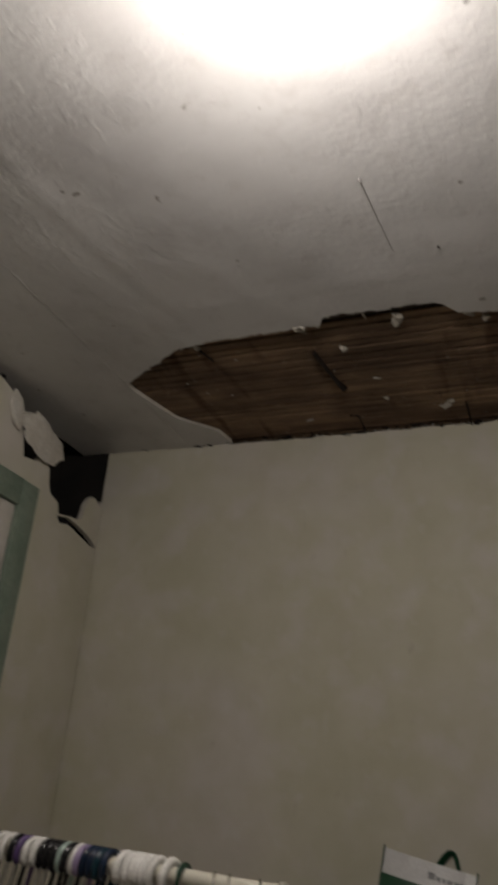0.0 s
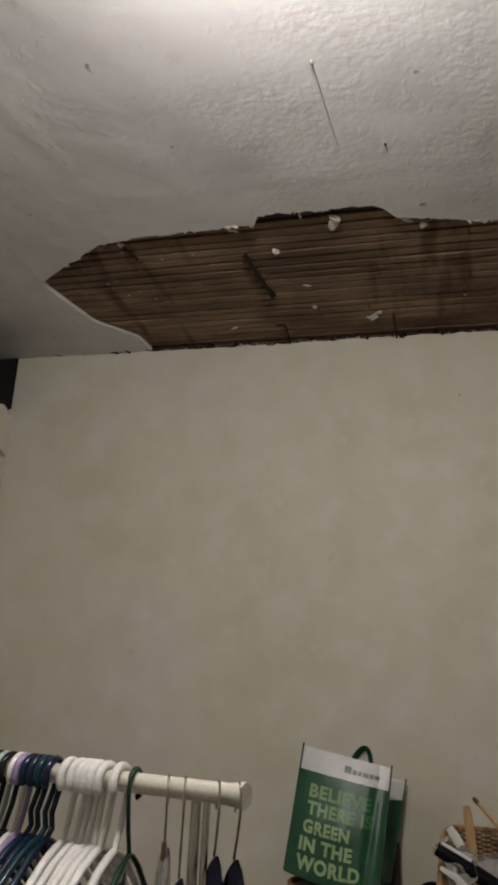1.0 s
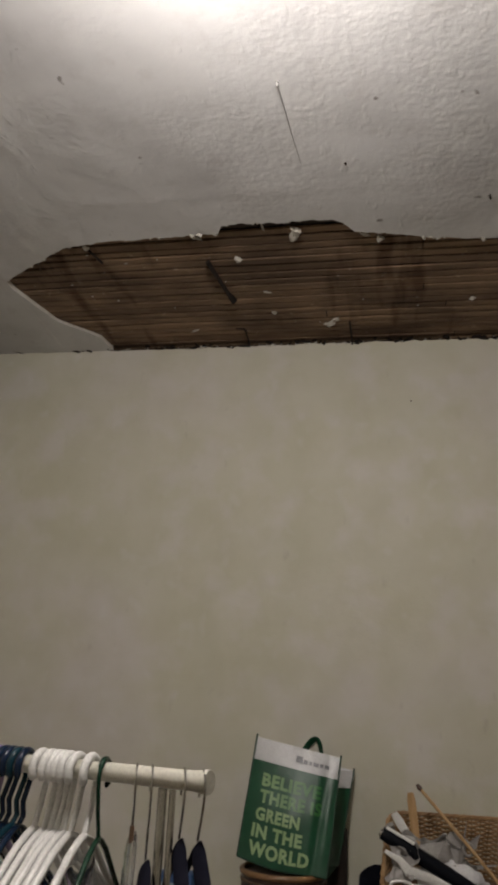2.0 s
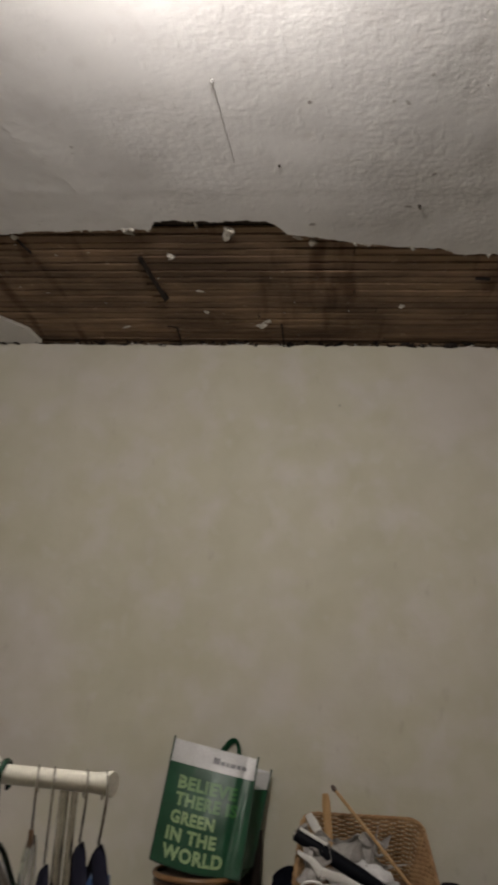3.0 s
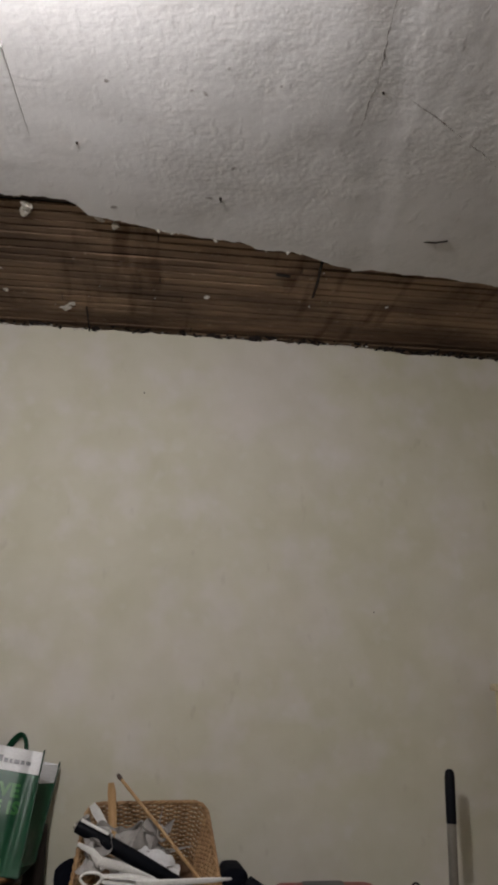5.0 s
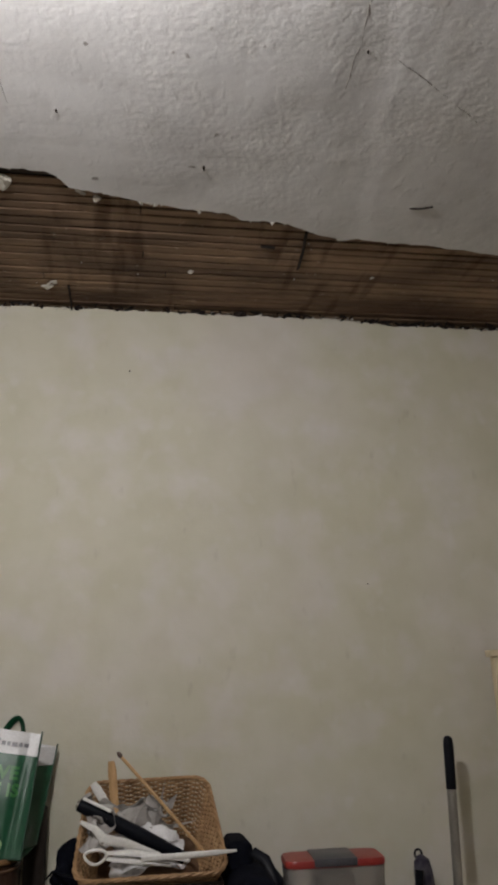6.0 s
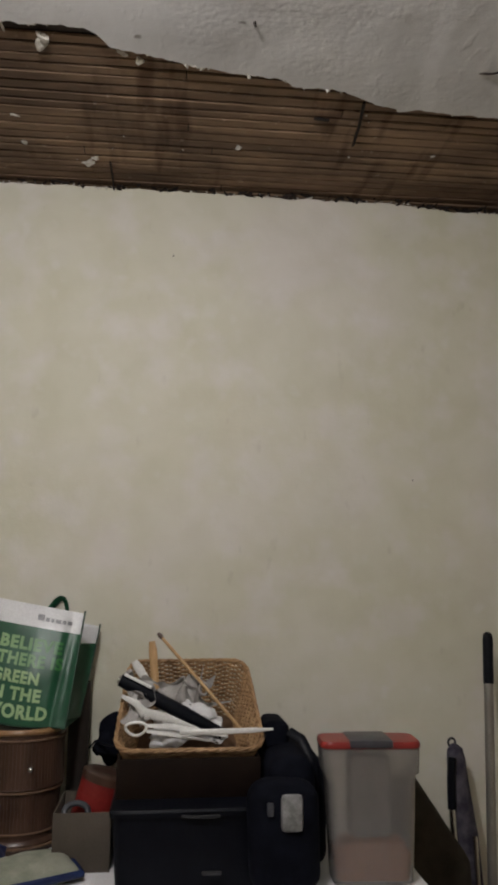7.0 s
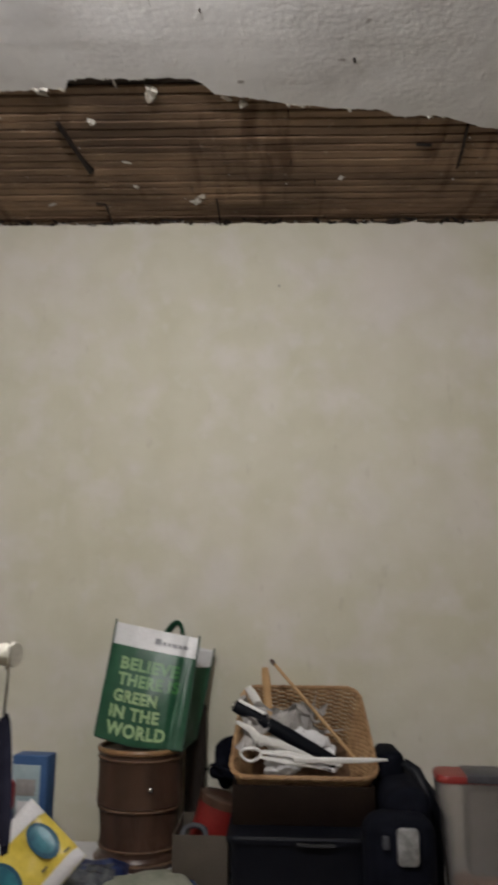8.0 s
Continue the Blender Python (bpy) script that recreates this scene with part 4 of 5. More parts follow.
part("lid", lathe([(0.0595, 0.148), (0.0600, 0.152), (0.0600, 0.168), (0.056, 0.171), (0.02, 0.172)], 40), MAT_BROWN_WICKER, tin, "brown lid")
ringob = solid("cable_coil", tube([(0.425 + 0.032 * math.cos(a), 2.85 + 0.012 * math.sin(a), 0.898 + 0.020 * math.sin(a)) for a in (math.tau * i / 30 for i in range(30))], 0.0085, 8, closed=True), MAT_GREY, "coil of grey cable in the cardboard box", "cable", smooth=True)
b = blob((0.05, 0.05, 0.075), 7.0, 0.5, 3)
bmesh.ops.transform(b, matrix=pose(0.505, 3.09, 1.045, 0, 20, 0), verts=b.verts)
solid("black_cloth", b, MAT_NAVY_FABRIC, "crumpled black cloth hanging over the crate", "cloth", smooth=True)
solid("cable", tube([(0.435, 3.07, 1.02), (0.455, 3.04, 1.045), (0.48, 3.02, 1.040), (0.515, 3.0, 1.035), (0.53, 3.0, 1.0)], 0.0035, 6), MAT_BLACK, "thin black cable looped behind the box", "cable", smooth=True)


def loft(levels, r, n=10):
    """A vessel with rounded corners from (half width, half depth, height) levels."""
    bm = bmesh.new()
    rings = []
    for hx, hy, z in levels:
        ring = []
        for cx, cy, a0 in ((hx - r, hy - r, 0), (-hx + r, hy - r, 90), (-hx + r, -hy + r, 180), (hx - r, -hy + r, 270)):
            for i in range(n + 1):
                a = radians(a0 + 90 * i / n)
                ring.append(bm.verts.new((cx + r * math.cos(a), cy + r * math.sin(a), z)))
        rings.append(ring)
    for p, q in zip(rings, rings[1:]):
        for k in range(len(p)):
            bm.faces.new((p[k], p[(k + 1) % len(p)], q[(k + 1) % len(p)], q[k]))
    bm.faces.new(rings[0][::-1])
    bm.faces.new(rings[-1])
    return bm


# dark brown strip beside the bag, built as an added standing tube
solid("dark_tube", lathe([(0.030, TABLE_Z), (0.034, TABLE_Z + 0.001), (0.034, 1.19), (0.030, 1.192), (0.029, 1.17)], 28), MAT_DARK_TUBE, "dark brown tube standing behind the shopping bag", "tube", smooth=True).location = (0.384, 3.24, 0)


# ---- black crate with the tilted willow basket ----
def build_crate():
    c = thing("storage_crate", "lidded navy-black plastic crate standing on the table", "crate", pose(0, 0, 0))
    x0, x1, y0, y1, z1 = 0.532, 0.915, 2.645, 3.20, 0.935
    b = loft([((x1 - x0) / 2 - 0.012, (y1 - y0) / 2 - 0.012, TABLE_Z), ((x1 - x0) / 2, (y1 - y0) / 2, z1)], 0.02, 4)
    bmesh.ops.transform(b, matrix=pose((x0 + x1) / 2, (y0 + y1) / 2, 0), verts=b.verts)
    part("body", b, MAT_BLACK, c)
    b = loft([((x1 - x0) / 2 + 0.006, (y1 - y0) / 2 + 0.006, z1 + 0.0005), ((x1 - x0) / 2 + 0.007, (y1 - y0) / 2 + 0.007, z1 + 0.012), ((x1 - x0) / 2 + 0.002, (y1 - y0) / 2 + 0.002, z1 + 0.018)], 0.024, 4)
    bmesh.ops.transform(b, matrix=pose((x0 + x1) / 2, (y0 + y1) / 2, 0), verts=b.verts)
    lid = part("lid", b, MAT_BLACK, c)
    part("clasp", tube([(0.705, y0 - 0.010, z1 + 0.004), (0.74, y0 - 0.013, z1 + 0.002), (0.80, y0 - 0.012, z1 + 0.003)], 0.004, 8), MAT_GLOSS_BLACK, lid, "glossy black clasp")
    part("latch", box(0.755, 0.805, y0 - 0.012, y0 - 0.004, 0.800, 0.812, 0.004), MAT_GLOSS_BLACK, c, "glossy black latch")
    tray = thing("wooden_tray", "dark brown open box under the willow basket", "box", pose(0, 0, 0))
    open_box(0.535, 0.915, 2.742, 3.19, z1 + 0.0185, 1.052, 0.008, MAT_DARK_BROWN, tray)


MAT_GLOSS_BLACK = mottled("glossy_black", (0.02, 0.02, 0.024), (0.03, 0.03, 0.034), 12, 0.12)
MAT_DARK_BROWN = mottled("dark_brown_stained_board", (0.009, 0.005, 0.004), (0.015, 0.009, 0.006), 8, 0.7, spec=0.1)
build_crate()
EN = Vector((0, -0.573, 0.819))
EV = Vector((0, 0.819, 0.573))
BASKET_POSE = Matrix(((1, 0, 0, 0.727), (0, EV.y, EN.y, 2.90), (0, EV.z, EN.z, 1.169), (0, 0, 0, 1)))


def rounded_ring(hx, hy, r, n=18):
    """Points round a rectangle with rounded corners, evenly spaced."""
    pts = []
    for cx, cy, a0 in ((hx - r, hy - r, 0), (-hx + r, hy - r, 90), (-hx + r, -hy + r, 180), (hx - r, -hy + r, 270)):
        for i in range(n + 1):
            a = radians(a0 + 90 * i / n)
            pts.append((cx + r * math.cos(a), cy + r * math.sin(a)))
    seg = [math.dist(pts[i], pts[(i + 1) % len(pts)]) for i in range(len(pts))]
    total, out, m = sum(seg), [], 144
    for k in range(m):
        d, i = total * k / m, 0
        while d > seg[i]:
            d -= seg[i]
            i += 1
        f = d / seg[i] if seg[i] else 0
        p, q = pts[i], pts[(i + 1) % len(pts)]
        out.append((p[0] + (q[0] - p[0]) * f, p[1] + (q[1] - p[1]) * f))
    return out


def build_basket():
    bk = thing("willow_basket", "tan woven willow basket tilted on a black crate", "basket", BASKET_POSE)
    depth, rows = 0.175, 26
    taper = lambda x, y: (x * (0.94 - 0.34 * y), y)
    for k in range(rows):
        f = k / (rows - 1)
        hx, hy = 0.196 - 0.035 * f, 0.172 - 0.03 * f
        ring = [taper(*p) for p in rounded_ring(hx, hy, 0.045)]
        pts = []
        for i, (x, y) in enumerate(ring):
            out = Vector((x, y, 0)).normalized()
            w = 0.0030 * math.cos(math.pi * (i / 3.0 + k))
            pts.append((x + out.x * w, y + out.y * w, -0.006 - depth * f + 0.0012 * noise.noise((i * 0.2, k, 0))))
        part("weaver", tube(pts, 0.0034, 5, closed=True), MAT_TAN, bk)
    top, low = [taper(*p) for p in rounded_ring(0.196, 0.172, 0.045)], [taper(*p) for p in rounded_ring(0.161, 0.142, 0.045)]
    for i in range(0, 144, 3):
        part("stake", tube([(*top[i], 0.004), ((top[i][0] + low[i][0]) / 2, (top[i][1] + low[i][1]) / 2, -depth / 2), (*low[i], -depth - 0.004)], 0.0026, 5), MAT_TAN, bk)
    bm = bmesh.new()
    for ph in (0, math.tau / 3, 2 * math.tau / 3):
        pts = []
        for i, (x, y) in enumerate([taper(*p) for p in rounded_ring(0.201, 0.177, 0.048)]):
            out = Vector((x, y, 0)).normalized()
            a = i * 0.75 + ph
            pts.append((x + out.x * 0.0035 * math.cos(a), y + out.y * 0.0035 * math.cos(a), 0.003 + 0.0035 * math.sin(a)))
        add_tube(bm, pts, 0.0042, 6, closed=True)
    part("rim", bm, MAT_TAN, bk, "thick braided rim")
    part("base", box(-0.158, 0.158, -0.139, 0.139, -depth - 0.012, -depth - 0.005, 0.002), MAT_TAN_BRAID, bk)


build_basket()


def rod_thing(name, points, r, mat, label, category, flat=1.0, sides=10, wide=None):
    return solid(name, tube(points, r, sides, flat, wide=wide), mat, label, category, smooth=True)


umb = thing("folding_umbrella", "long black folded umbrella lying in the willow basket", "umbrella", pose(0, 0, 0))
part("canopy", tube([(0.532, 2.85, 1.242), (0.56, 2.85, 1.228), (0.70, 2.85, 1.155), (0.82, 2.86, 1.09)], [0.017, 0.019, 0.020, 0.016], 12), MAT_BLACK, umb, "folded black fabric")
part("tip", tube([(0.527, 2.85, 1.2445), (0.533, 2.85, 1.2415)], [0.009, 0.012], 10), MAT_CHROME, umb, "silver tip")
part("strap", tube([(0.545, 2.838, 1.258), (0.62, 2.835, 1.222)], 0.005, 6, 0.4), MAT_WHITE_PLASTIC, umb, "pale strap")
rod_thing("wooden_paddle", [(0.616, 3.0, 1.335), (0.619, 3.0, 1.31), (0.626, 2.99, 1.24), (0.634, 2.97, 1.15)], [0.009, 0.0125, 0.0125, 0.010], MAT_WOOD, "flat pale wooden paddle standing in the basket", "paddle", 0.35, wide=(1, 0, 0))
stick = thing("bamboo_stick", "long thin bamboo stick with a dark knob", "stick", pose(0, 0, 0))
part("shaft", tube([(0.640, 2.965, 1.354), (0.76, 2.91, 1.226), (0.880, 2.855, 1.095)], 0.0048, 8), MAT_WOOD, stick)
part("knob", tube([(0.634, 2.967, 1.361), (0.641, 2.965, 1.353), (0.648, 2.962, 1.345)], [0.004, 0.0075, 0.005], 8), MAT_BROWN_WICKER, stick, "dark knob")
rod_thing("plastic_spatula", [(0.566, 2.95, 1.282), (0.580, 2.95, 1.262), (0.612, 2.94, 1.215), (0.65, 2.92, 1.15)], [0.010, 0.013, 0.011, 0.008], MAT_WHITE_PLASTIC, "white plastic spatula standing in the basket", "spatula", 0.3, wide=(1, 0, 0.4))
scis = thing("plastic_tongs", "white plastic tongs with a looped handle", "tongs", pose(0, 0, 0))
part("loop", tube([(0.582 + 0.027 * math.cos(a) + 0.004 * math.sin(2 * a), 2.79, 1.120 + 0.017 * math.sin(a)) for a in (math.tau * i / 30 for i in range(30))], 0.0042, 8, closed=True), MAT_WHITE_PLASTIC, scis)
part("arm", tube([(0.606, 2.79, 1.128), (0.68, 2.795, 1.125), (0.76, 2.80, 1.108), (0.83, 2.81, 1.095)], [0.006, 0.009, 0.009, 0.005], 8, 0.4), MAT_WHITE_PLASTIC, scis)
part("arm", tube([(0.610, 2.79, 1.115), (0.68, 2.80, 1.105), (0.78, 2.81, 1.085)], [0.006, 0.011, 0.006], 8, 0.4), MAT_WHITE_PLASTIC, scis)
rod_thing("plastic_strip", [(0.540, 2.80, 1.205), (0.58, 2.80, 1.185), (0.60, 2.80, 1.160), (0.66, 2.81, 1.145), (0.75, 2.82, 1.11)], [0.005, 0.009, 0.014, 0.012, 0.006], MAT_WHITE_PLASTIC, "crumpled white plastic strip in the basket", "plastic strip", 0.25, wide=(0, 0, 1))
rod_thing("plastic_knife", [(0.70, 2.775, 1.112), (0.80, 2.770, 1.113), (0.90, 2.765, 1.116), (0.952, 2.760, 1.119)], [0.008, 0.008, 0.007, 0.003], MAT_WHITE_PLASTIC, "white plastic knife lying across the basket rim", "knife", 0.3, wide=(0, 0, 1))


def crumpled(cx, cy, cz, w, h, seed):
    def fn(u, v):
        n = noise.noise_vector((u * 2.6 + seed, v * 2.6, seed))
        m = noise.noise_vector((u * 7 + seed, v * 7, seed))
        return Vector((cx + (u - 0.5) * w, cy + (v - 0.5) * 0.06, cz + (v - 0.5) * h)) + n * 0.035 + m * 0.012
    return sheet(fn, 26, 26, 0.0008)


MAT_GREY_FILM = mottled("grey_plastic_wrap", (0.30, 0.28, 0.27), (0.42, 0.40, 0.38), 14, 0.25, relief=0.002, grain=60)
solid("plastic_wrap", crumpled(0.715, 2.93, 1.185, 0.13, 0.10, 1.3), MAT_GREY_FILM, "crumpled greyish plastic wrapping in the basket", "plastic wrap", smooth=True)
solid("plastic_wrap", crumpled(0.585, 2.84, 1.20, 0.09, 0.09, 4.1), MAT_GREY_FILM, "crumpled greyish plastic wrapping in the basket", "plastic wrap", smooth=True)
rod_thing("scissors_handle", [(0.770 + 0.013 * math.cos(a), 2.92, 1.205 + 0.016 * math.sin(a)) for a in (math.tau * i / 24 for i in range(25))], 0.0045, MAT_GREY_FILM, "grey looped scissors handle in the basket", "scissors")
solid("paper_wad", crumpled(0.72, 2.88, 1.11, 0.20, 0.10, 8.2), MAT_PAPER, "crumpled white paper at the bottom of the basket", "paper", smooth=True)


# ---- black backpack ----
def build_backpack():
    bp = thing("backpack", "black nylon backpack with a grey reflective tab", "backpack", pose(0, 0, 0))
    b = bmesh.new()
    add_box(b, 0.925, 1.058, 2.655, 3.02, TABLE_Z, 1.07, 0.052, segments=5)
    for v in b.verts:
        v.co += noise.noise_vector(v.co * 7) * 0.012
        v.co.z = max(v.co.z, TABLE_Z)
    part("body", b, MAT_NAVY_FABRIC, bp)
    b = bmesh.new()
    add_box(b, 0.868, 1.046, 2.560, 2.680, TABLE_Z, 1.025, 0.050, segments=5)
    for v in b.verts:
        v.co += noise.noise_vector(v.co * 8) * 0.010
        v.co.z = max(v.co.z, TABLE_Z)
    part("front_pocket", b, MAT_NAVY_FABRIC, bp)
    b = bmesh.new()
    add_box(b, 0.935, 1.010, 2.82, 2.98, 1.0, 1.128, 0.024, segments=4)
    for v in b.verts:
        v.co += noise.noise_vector(v.co * 9) * 0.010
    part("top_pocket", b, MAT_NAVY_FABRIC, bp)
    b = bmesh.new()
    add_box(b, 1.02, 1.105, 2.775, 3.0, TABLE_Z, 1.035, 0.035, segments=4)
    for v in b.verts:
        v.co += noise.noise_vector(v.co * 9) * 0.008
        v.co.z = max(v.co.z, TABLE_Z)
    part("side_pocket", b, MAT_NAVY_FABRIC, bp)
    part("strap", tube([(1.005, 2.83, 1.10), (1.035, 2.80, 1.085), (1.056, 2.77, 1.04), (1.060, 2.75, 0.97), (1.055, 2.74, 0.90)], 0.014, 8, 0.3), MAT_BLACK, bp, "black shoulder strap")
    part("tab", box(0.942, 0.996, 2.546, 2.572, 0.918, 1.003, 0.011), mottled("grey_reflective_tab", (0.16, 0.16, 0.16), (0.32, 0.32, 0.32), 40, 0.35), bp, "grey reflective tab")
    part("buckle", box(0.908, 0.924, 2.550, 2.578, 0.955, 0.985, 0.003), MAT_GREY, bp, "small grey buckle")


build_backpack()


# ---- food container ----
def build_container():
    c = thing("food_container", "cloudy plastic container with a red and grey lid", "container", pose(1.190, 2.675, TABLE_Z + 0.001, 0, 0, -4) @ Matrix.Diagonal((0.925, 0.80, 1.030, 1)))
    part("tub", loft([(0.106, 0.062, 0), (0.111, 0.066, 0.006), (0.123, 0.072, 0.236), (0.125, 0.073, 0.250), (0.134, 0.079, 0.258), (0.137, 0.080, 0.314), (0.133, 0.076, 0.315),
                      (0.130, 0.074, 0.262), (0.119, 0.068, 0.236), (0.107, 0.061, 0.010), (0.09, 0.05, 0.008)], 0.028), MAT_CLOUDY, c, "cloudy see-through tub")
    lid = part("lid", loft([(0.136, 0.079, 0.316), (0.1395, 0.0825, 0.318), (0.1395, 0.0825, 0.327), (0.136, 0.079, 0.333), (0.10, 0.06, 0.335)], 0.032), MAT_RED, c, "red lid")
    part("flap", box(-0.062, 0.058, -0.0855, 0.076, 0.3185, 0.3375, 0.004), mottled("dark_slate_plastic", (0.045, 0.045, 0.055), (0.07, 0.07, 0.08), 12, 0.4), lid, "dark grey pouring flap")
    part("contents", loft([(0.100, 0.056, 0.011), (0.106, 0.060, 0.07), (0.09, 0.05, 0.095), (0.04, 0.03, 0.105)], 0.025),
         mottled("orange_brown_dry_food", (0.42, 0.17, 0.07), (0.5, 0.24, 0.11), 60, 0.9, relief=0.004, grain=90), c, "orange-brown dry contents")
    part("inner_bag", box(-0.060, 0.055, -0.050, 0.045, 0.106, 0.30, 0.012), MAT_GREY_FILM, c, "grey bag inside the tub")


build_container()


b = bmesh.new()
add_box(b, 1.335, 1.56, 2.90, 3.14, 0.0, 1.03, 0.05, segments=5)
for v in b.verts:
    v.co.z -= max(0, v.co.z - 0.4) * max(0, (v.co.x - 1.345)) * 2.3
    v.co += noise.noise_vector(v.co * 6) * 0.012
    v.co.x = max(v.co.x, 1.332)
    v.co.z = max(v.co.z, 0.0)
solid("laundry_sack", b, mottled("dark_olive_brown_cloth", (0.030, 0.025, 0.018), (0.045, 0.037, 0.027), 14, 0.9, grain=300, spec=0.1), "slumped dark brown cloth sack standing beside the table", "sack", smooth=True)


# ---- mops against the wall ----
mop = thing("mop", "long handled mop with a black grip against the wall", "mop", pose(0, 0, 0))
TOPM, LOWM = Vector((1.741, 3.165, 1.335)), Vector((1.668, 3.10, 0.03))
GR = TOPM + (LOWM - TOPM) * 0.118
part("grip", tube([TOPM + Vector((0.0005, 0, 0.012)), TOPM + Vector((0, 0, 0.006)), TOPM + (LOWM - TOPM) * 0.01, GR], [0.007, 0.014, 0.0172, 0.0168], 16), MAT_BLACK, mop, "black rubber grip")
part("pole", tube([GR, LOWM], 0.0152, 16), mottled("dull_grey_steel", (0.30, 0.28, 0.26), (0.36, 0.34, 0.31), 8, 0.4, 0.6), mop, "dull grey steel pole")
part("mop_head", box(1.54, 1.80, 3.06, 3.15, 0.0, 0.035, 0.012), MAT_GREY, mop, "grey flat mop head")

dust = thing("dust_mop", "grey fabric duster with a hanging loop and steel pole", "duster", pose(0, 0, 0))
part("loop", tube([(1.612 + 0.012 * math.cos(a), 3.20, 0.988 + 0.013 * math.sin(a)) for a in (math.tau * i / 20 for i in range(20))], 0.0038, 7, closed=True), MAT_BLACK, dust, "black hanging loop")
b = tube([(1.618, 3.195, 0.985), (1.618, 3.19, 0.970), (1.619, 3.185, 0.94), (1.624, 3.18, 0.85), (1.634, 3.17, 0.70), (1.642, 3.16, 0.50)], [0.012, 0.036, 0.047, 0.053, 0.060, 0.064], 20, 0.55)
for v in b.verts:
    v.co += noise.noise_vector(v.co * 16) * 0.006
part("sleeve", b, mottled("mauve_grey_microfibre", (0.028, 0.025, 0.045), (0.095, 0.085, 0.108), 25, 0.9, relief=0.002, grain=260), dust, "dark mauve grey microfibre sleeve")
part("grip", tube([(1.590, 3.140, 0.955), (1.582, 3.135, 0.90), (1.578, 3.130, 0.80)], 0.014, 10), MAT_BLACK, dust, "black grip")
part("pole", tube([(1.578, 3.130, 0.80), (1.586, 3.115, 0.50), (1.596, 3.10, 0.0)], 0.0110, 12), MAT_CHROME, dust, "bright steel pole")
part("pole", tube([(1.648, 3.125, 0.72), (1.650, 3.12, 0.50), (1.655, 3.10, 0.0)], 0.0085, 12), MAT_CHROME, dust, "bright steel pole")

board = thing("painted_board", "tall cream painted board leaning on the wall", "board", pose(0, 0, 0))
part("panel", box(1.945, 2.42, 3.17, 3.20, 0.0, 1.60, 0.004), mottled("cream_gloss", (0.62, 0.52, 0.34), (0.68, 0.58, 0.40), 4, 0.4), board)
part("cap", box(1.932, 2.434, 3.16, 3.21, 1.6005, 1.625, 0.005), mottled("cream_gloss_cap", (0.62, 0.52, 0.34), (0.68, 0.58, 0.40), 4, 0.4), board)


# ---- packets and pouches on the table ----
def pillow(w, d, h, seed, crease=0.006, n=24):
    """A soft packet lying flat."""
    bm = bmesh.new()
    for side in (1, -1):
        grid = []
        for i in range(n + 1):
            row = []
            for j in range(n + 1):
                u, v = i / n * 2 - 1, j / n * 2 - 1
                e = max(0.0, (1 - u ** 4) * (1 - v ** 4)) ** 0.5
                z = side * h / 2 * e + crease * e * noise.noise((u * 2.2 + seed, v * 2.2, side + seed)) * 1.5
                row.append(bm.verts.new((u * w / 2, v * d / 2, z)))
            grid.append(row)
        for i in range(n):
            for j in range(n):
                bm.faces.new((grid[i][j], grid[i + 1][j], grid[i + 1][j + 1], grid[i][j + 1]))
    bmesh.ops.remove_doubles(bm, verts=bm.verts, dist=0.0003)
    return bm


def packet_top(w, d, h, u, v):
    e = max(0.0, (1 - u ** 4) * (1 - v ** 4)) ** 0.5
    return Vector((u * w / 2, v * d / 2, h / 2 * e + 0.003))


MAT_NAVY = mottled("navy_blue_plastic", (0.007, 0.015, 0.065), (0.012, 0.026, 0.095), 12, 0.3)
MAT_BLUE = mottled("mid_blue_card", (0.035, 0.09, 0.23), (0.05, 0.12, 0.28), 9, 0.5)
MAT_PALE_BLUE = mottled("pale_blue_clear_plastic", (0.32, 0.42, 0.46), (0.42, 0.52, 0.55), 12, 0.3)
MAT_YELLOW = mottled("yellow_glossy_film", (0.62, 0.47, 0.06), (0.72, 0.56, 0.10), 7, 0.3, relief=0.001, grain=50)
MAT_TEAL = mottled("deep_teal_print", (0.008, 0.075, 0.115), (0.03, 0.17, 0.22), 22, 0.35)
MAT_DEEP_TEAL = mottled("dark_teal_print", (0.006, 0.055, 0.095), (0.015, 0.09, 0.14), 22, 0.55)
MAT_SMOKE = mottled("smoky_clear_plastic", (0.035, 0.04, 0.055), (0.10, 0.105, 0.115), 40, 0.12, relief=0.002, grain=50)
MAT_OLIVE = mottled("grey_green_cloth", (0.20, 0.21, 0.16), (0.30, 0.30, 0.24), 16, 0.85, grain=300)

pouch = thing("zip_pouch", "grey-green cloth pouch with navy edging on the table", "pouch", pose(0.315, 2.735, TABLE_Z + 0.028, 6, 0, 28))
part("body", pillow(0.25, 0.15, 0.055, 2.0), MAT_OLIVE, pouch)
part("edging", tube([(x * 0.123, y * 0.073, 0.0) for x, y in ((-1, -1), (0, -1.02), (1, -1), (1.02, 0), (1, 1), (0, 1.02), (-1, 1), (-1.02, 0))], 0.010, 8, closed=True), MAT_NAVY, pouch, "navy edging")
pouch2 = thing("plastic_pouch", "navy blue pouch with a dark glossy window", "pouch", pose(0.158, 2.775, TABLE_Z + 0.032, 10, 0, 6))
part("body", pillow(0.19, 0.17, 0.06, 5.0, 0.010), MAT_NAVY, pouch2)
part("window", sheet(lambda u, v: packet_top(0.19, 0.17, 0.06, u * 1.3 - 0.6, v * 1.1 - 0.9) + Vector((0, 0, 0.004 + 0.010 * noise.noise((u * 5, v * 5, 3)))), 20, 16, 0.001), MAT_SMOKE, pouch2, "dark glossy wrinkled window")
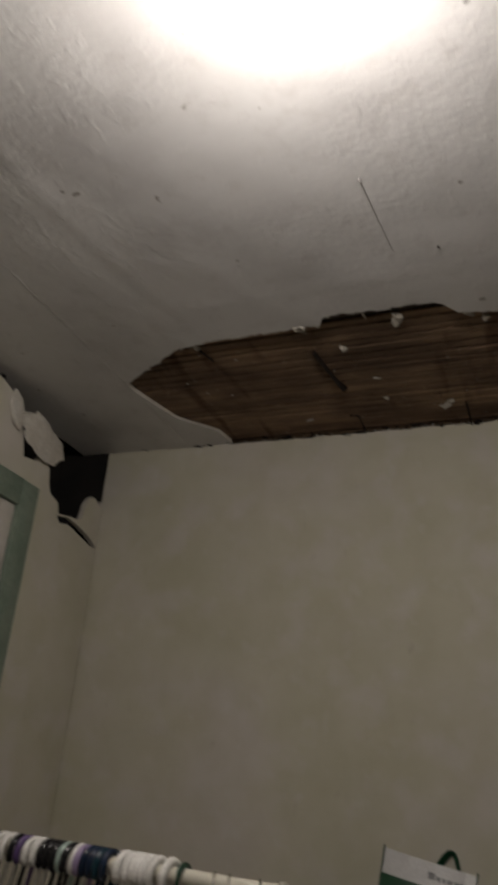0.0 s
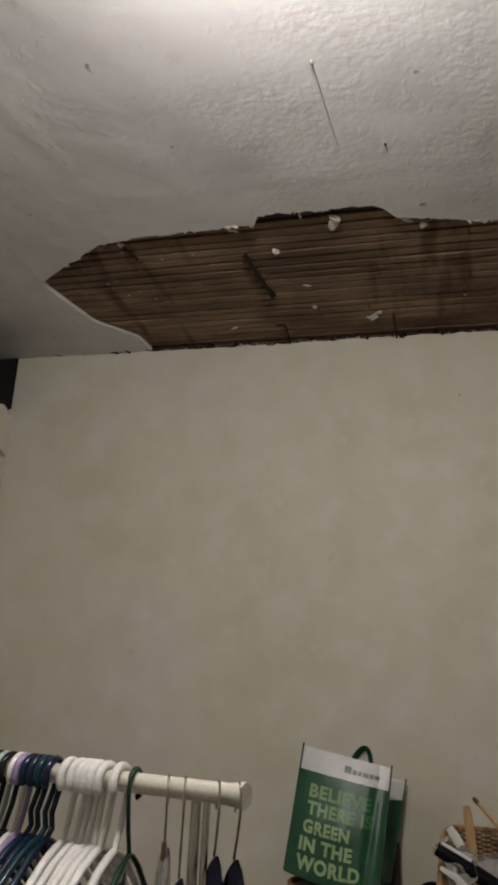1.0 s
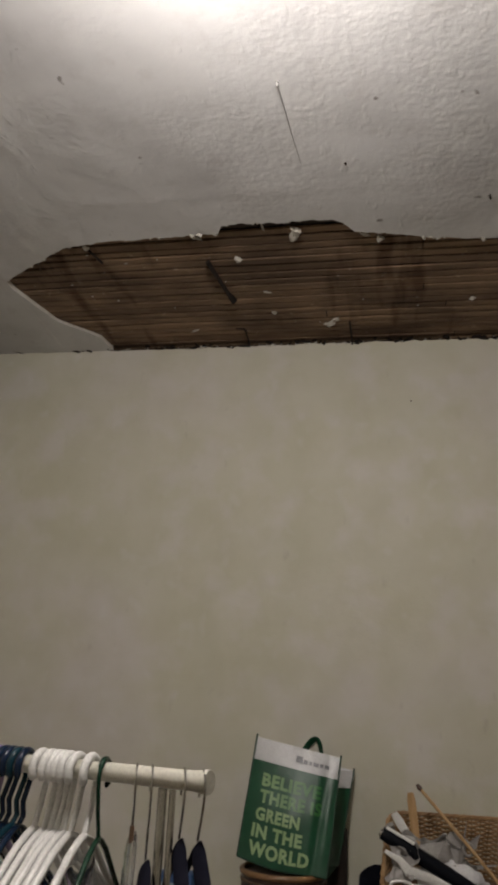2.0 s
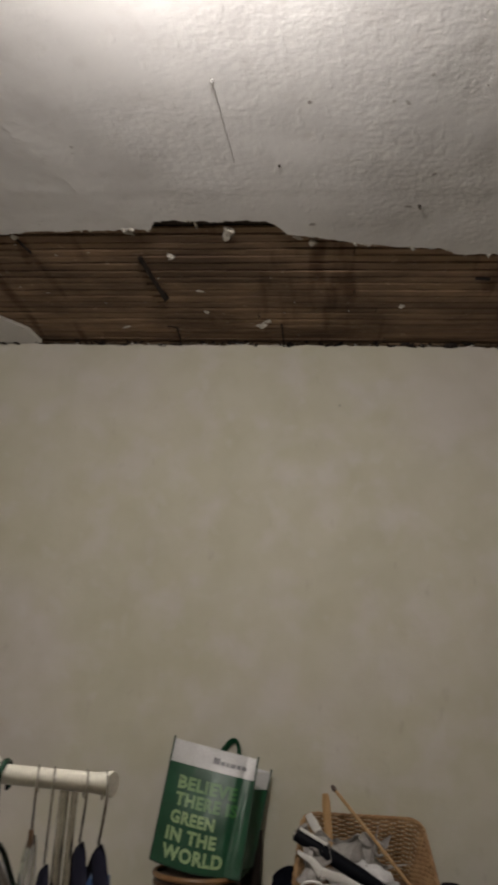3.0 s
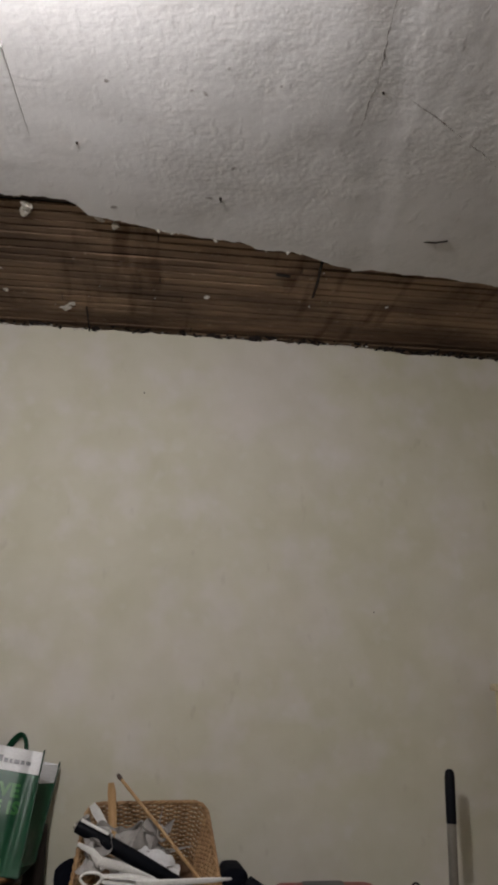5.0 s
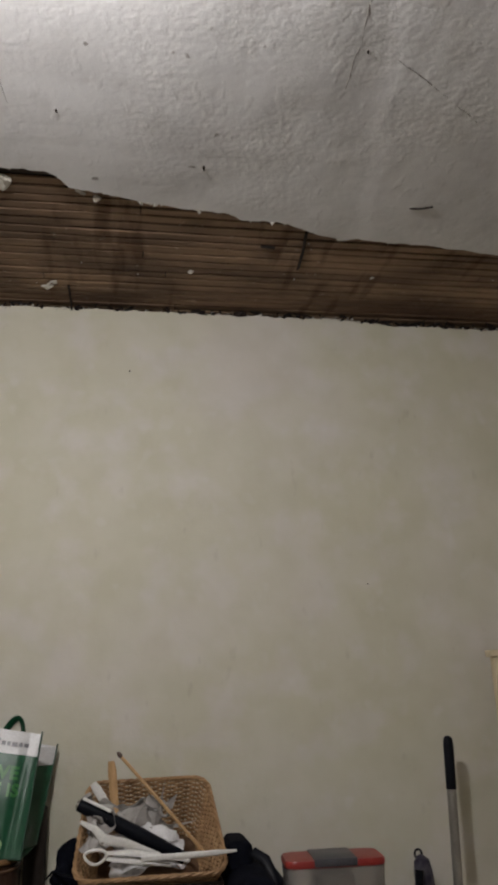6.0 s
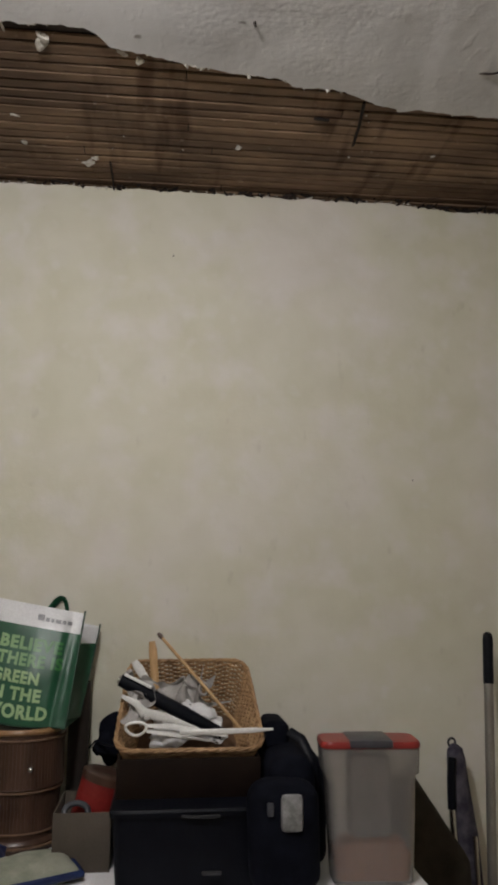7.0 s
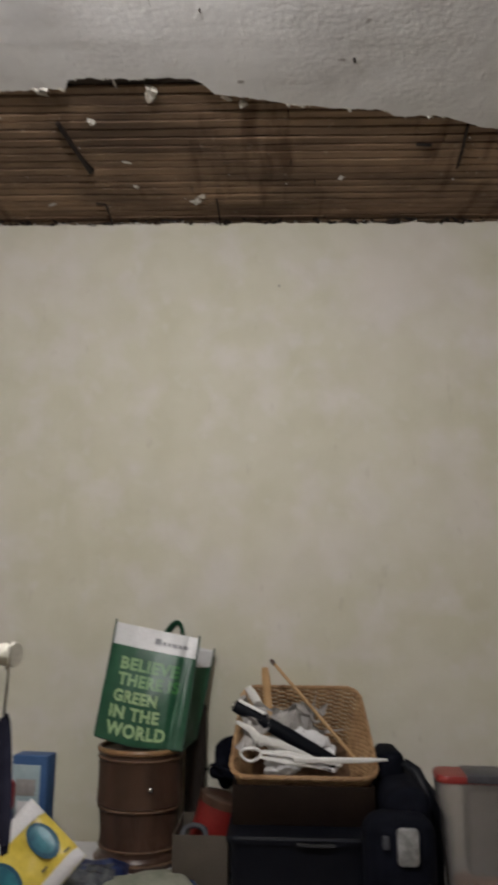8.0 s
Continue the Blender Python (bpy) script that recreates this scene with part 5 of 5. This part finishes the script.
paper = solid("paper_sheet", sheet(lambda u, v: (0.04 + u * 0.30, 2.70 + v * 0.21, TABLE_Z + 0.002 + 0.003 * (1 + noise.noise((u * 3, v * 3, 1)))), 16, 12, 0.0006), MAT_PAPER, "white sheet of paper lying on the table", "paper", smooth=True)

PACK_AXES = Matrix(((0.78, 0.62, 0, 0), (0, 0, -1, 0), (-0.62, 0.78, 0, 0), (0, 0, 0, 1)))
PW, PD, PH = 0.205, 0.205, 0.065
pack = thing("snack_packet", "yellow and white packet printed with teal ovals", "packet", Matrix.Translation((0.038, 2.60, 0.897)) @ Matrix.Rotation(radians(-24), 4, "X") @ PACK_AXES)
part("body", pillow(PW, PD, PH, 9.0), MAT_YELLOW, pack)
for v0 in (0.56, -0.58):
    part("oval", sheet(lambda u, v, v0=v0: packet_top(PW, PD, PH, 0.04 + 0.50 * v * math.cos(math.tau * u), v0 + 0.31 * v * math.sin(math.tau * u)) + Vector((0, 0, 0.0035)), 28, 5, 0.0006), MAT_DEEP_TEAL, pack, "teal printed oval")
    part("oval_middle", sheet(lambda u, v, v0=v0: packet_top(PW, PD, PH, 0.02 + 0.38 * v * math.cos(math.tau * u), v0 + 0.23 * v * math.sin(math.tau * u)) + Vector((0, 0, 0.0055)), 24, 3, 0.0006), MAT_TEAL, pack, "brighter printed middle")
part("side_band", sheet(lambda u, v: packet_top(PW, PD, PH, 0.72 + 0.28 * u, v * 2 - 1) + Vector((0, 0, 0.003)), 6, 16, 0.0006), MAT_PAPER, pack, "white side of the packet")
part("side_band", sheet(lambda u, v: packet_top(PW, PD, PH, -1 + (0.42 + 0.10 * v) * u, v * 2 - 1) + Vector((0, 0, 0.003)), 10, 16, 0.0006), MAT_PAPER, pack, "white side of the packet")
for u0, v0 in ((0.52, 0.10), (0.60, 0.72)):
    part("print_bar", sheet(lambda u, v, u0=u0, v0=v0: packet_top(PW, PD, PH, u0 + 0.05 * u, v0 + 0.16 * v) + Vector((0, 0, 0.004)), 2, 3, 0.0006), MAT_GREY, pack, "small grey printed mark")

bx = thing("display_carton", "tall blue carton with a clear window on the table", "carton", pose(-0.076, 2.985, TABLE_Z, 0, 0, -6) @ Matrix.Diagonal((0.80, 1, 0.98, 1)))
part("carton", box(-0.068, 0.068, -0.035, 0.035, 0.0, 0.318, 0.003), MAT_BLUE, bx)
part("window", box(-0.064, 0.044, -0.0395, -0.0355, 0.095, 0.292, 0.001), MAT_PALE_BLUE, bx, "pale clear window")
part("picture", box(-0.046, 0.030, -0.0412, -0.0398, 0.205, 0.252, 0.0005), MAT_GREY_FILM, bx, "grey printed shape")
part("picture", box(-0.040, 0.036, -0.0412, -0.0398, 0.10, 0.190, 0.0005), MAT_PAPER, bx, "white printed patch")
part("skirt", box(-0.066, 0.066, -0.0388, -0.0355, 0.004, 0.090, 0.001), MAT_NAVY, bx, "navy lower front")
bot = thing("plastic_bottle", "dark red plastic bottle standing on the table", "bottle", pose(-0.122, 2.85, TABLE_Z) @ Matrix.Diagonal((1, 1, 0.84, 1)))
part("body", lathe([(0.03, 0.0), (0.036, 0.004), (0.036, 0.20), (0.030, 0.225), (0.018, 0.24)], 32), MAT_NAVY, bot)
part("cap", lathe([(0.034, 0.226), (0.035, 0.235), (0.035, 0.300), (0.030, 0.312), (0.01, 0.316)], 32), mottled("dark_red_cap", (0.20, 0.012, 0.016), (0.26, 0.02, 0.022), 12, 0.4), bot, "dark red cap")
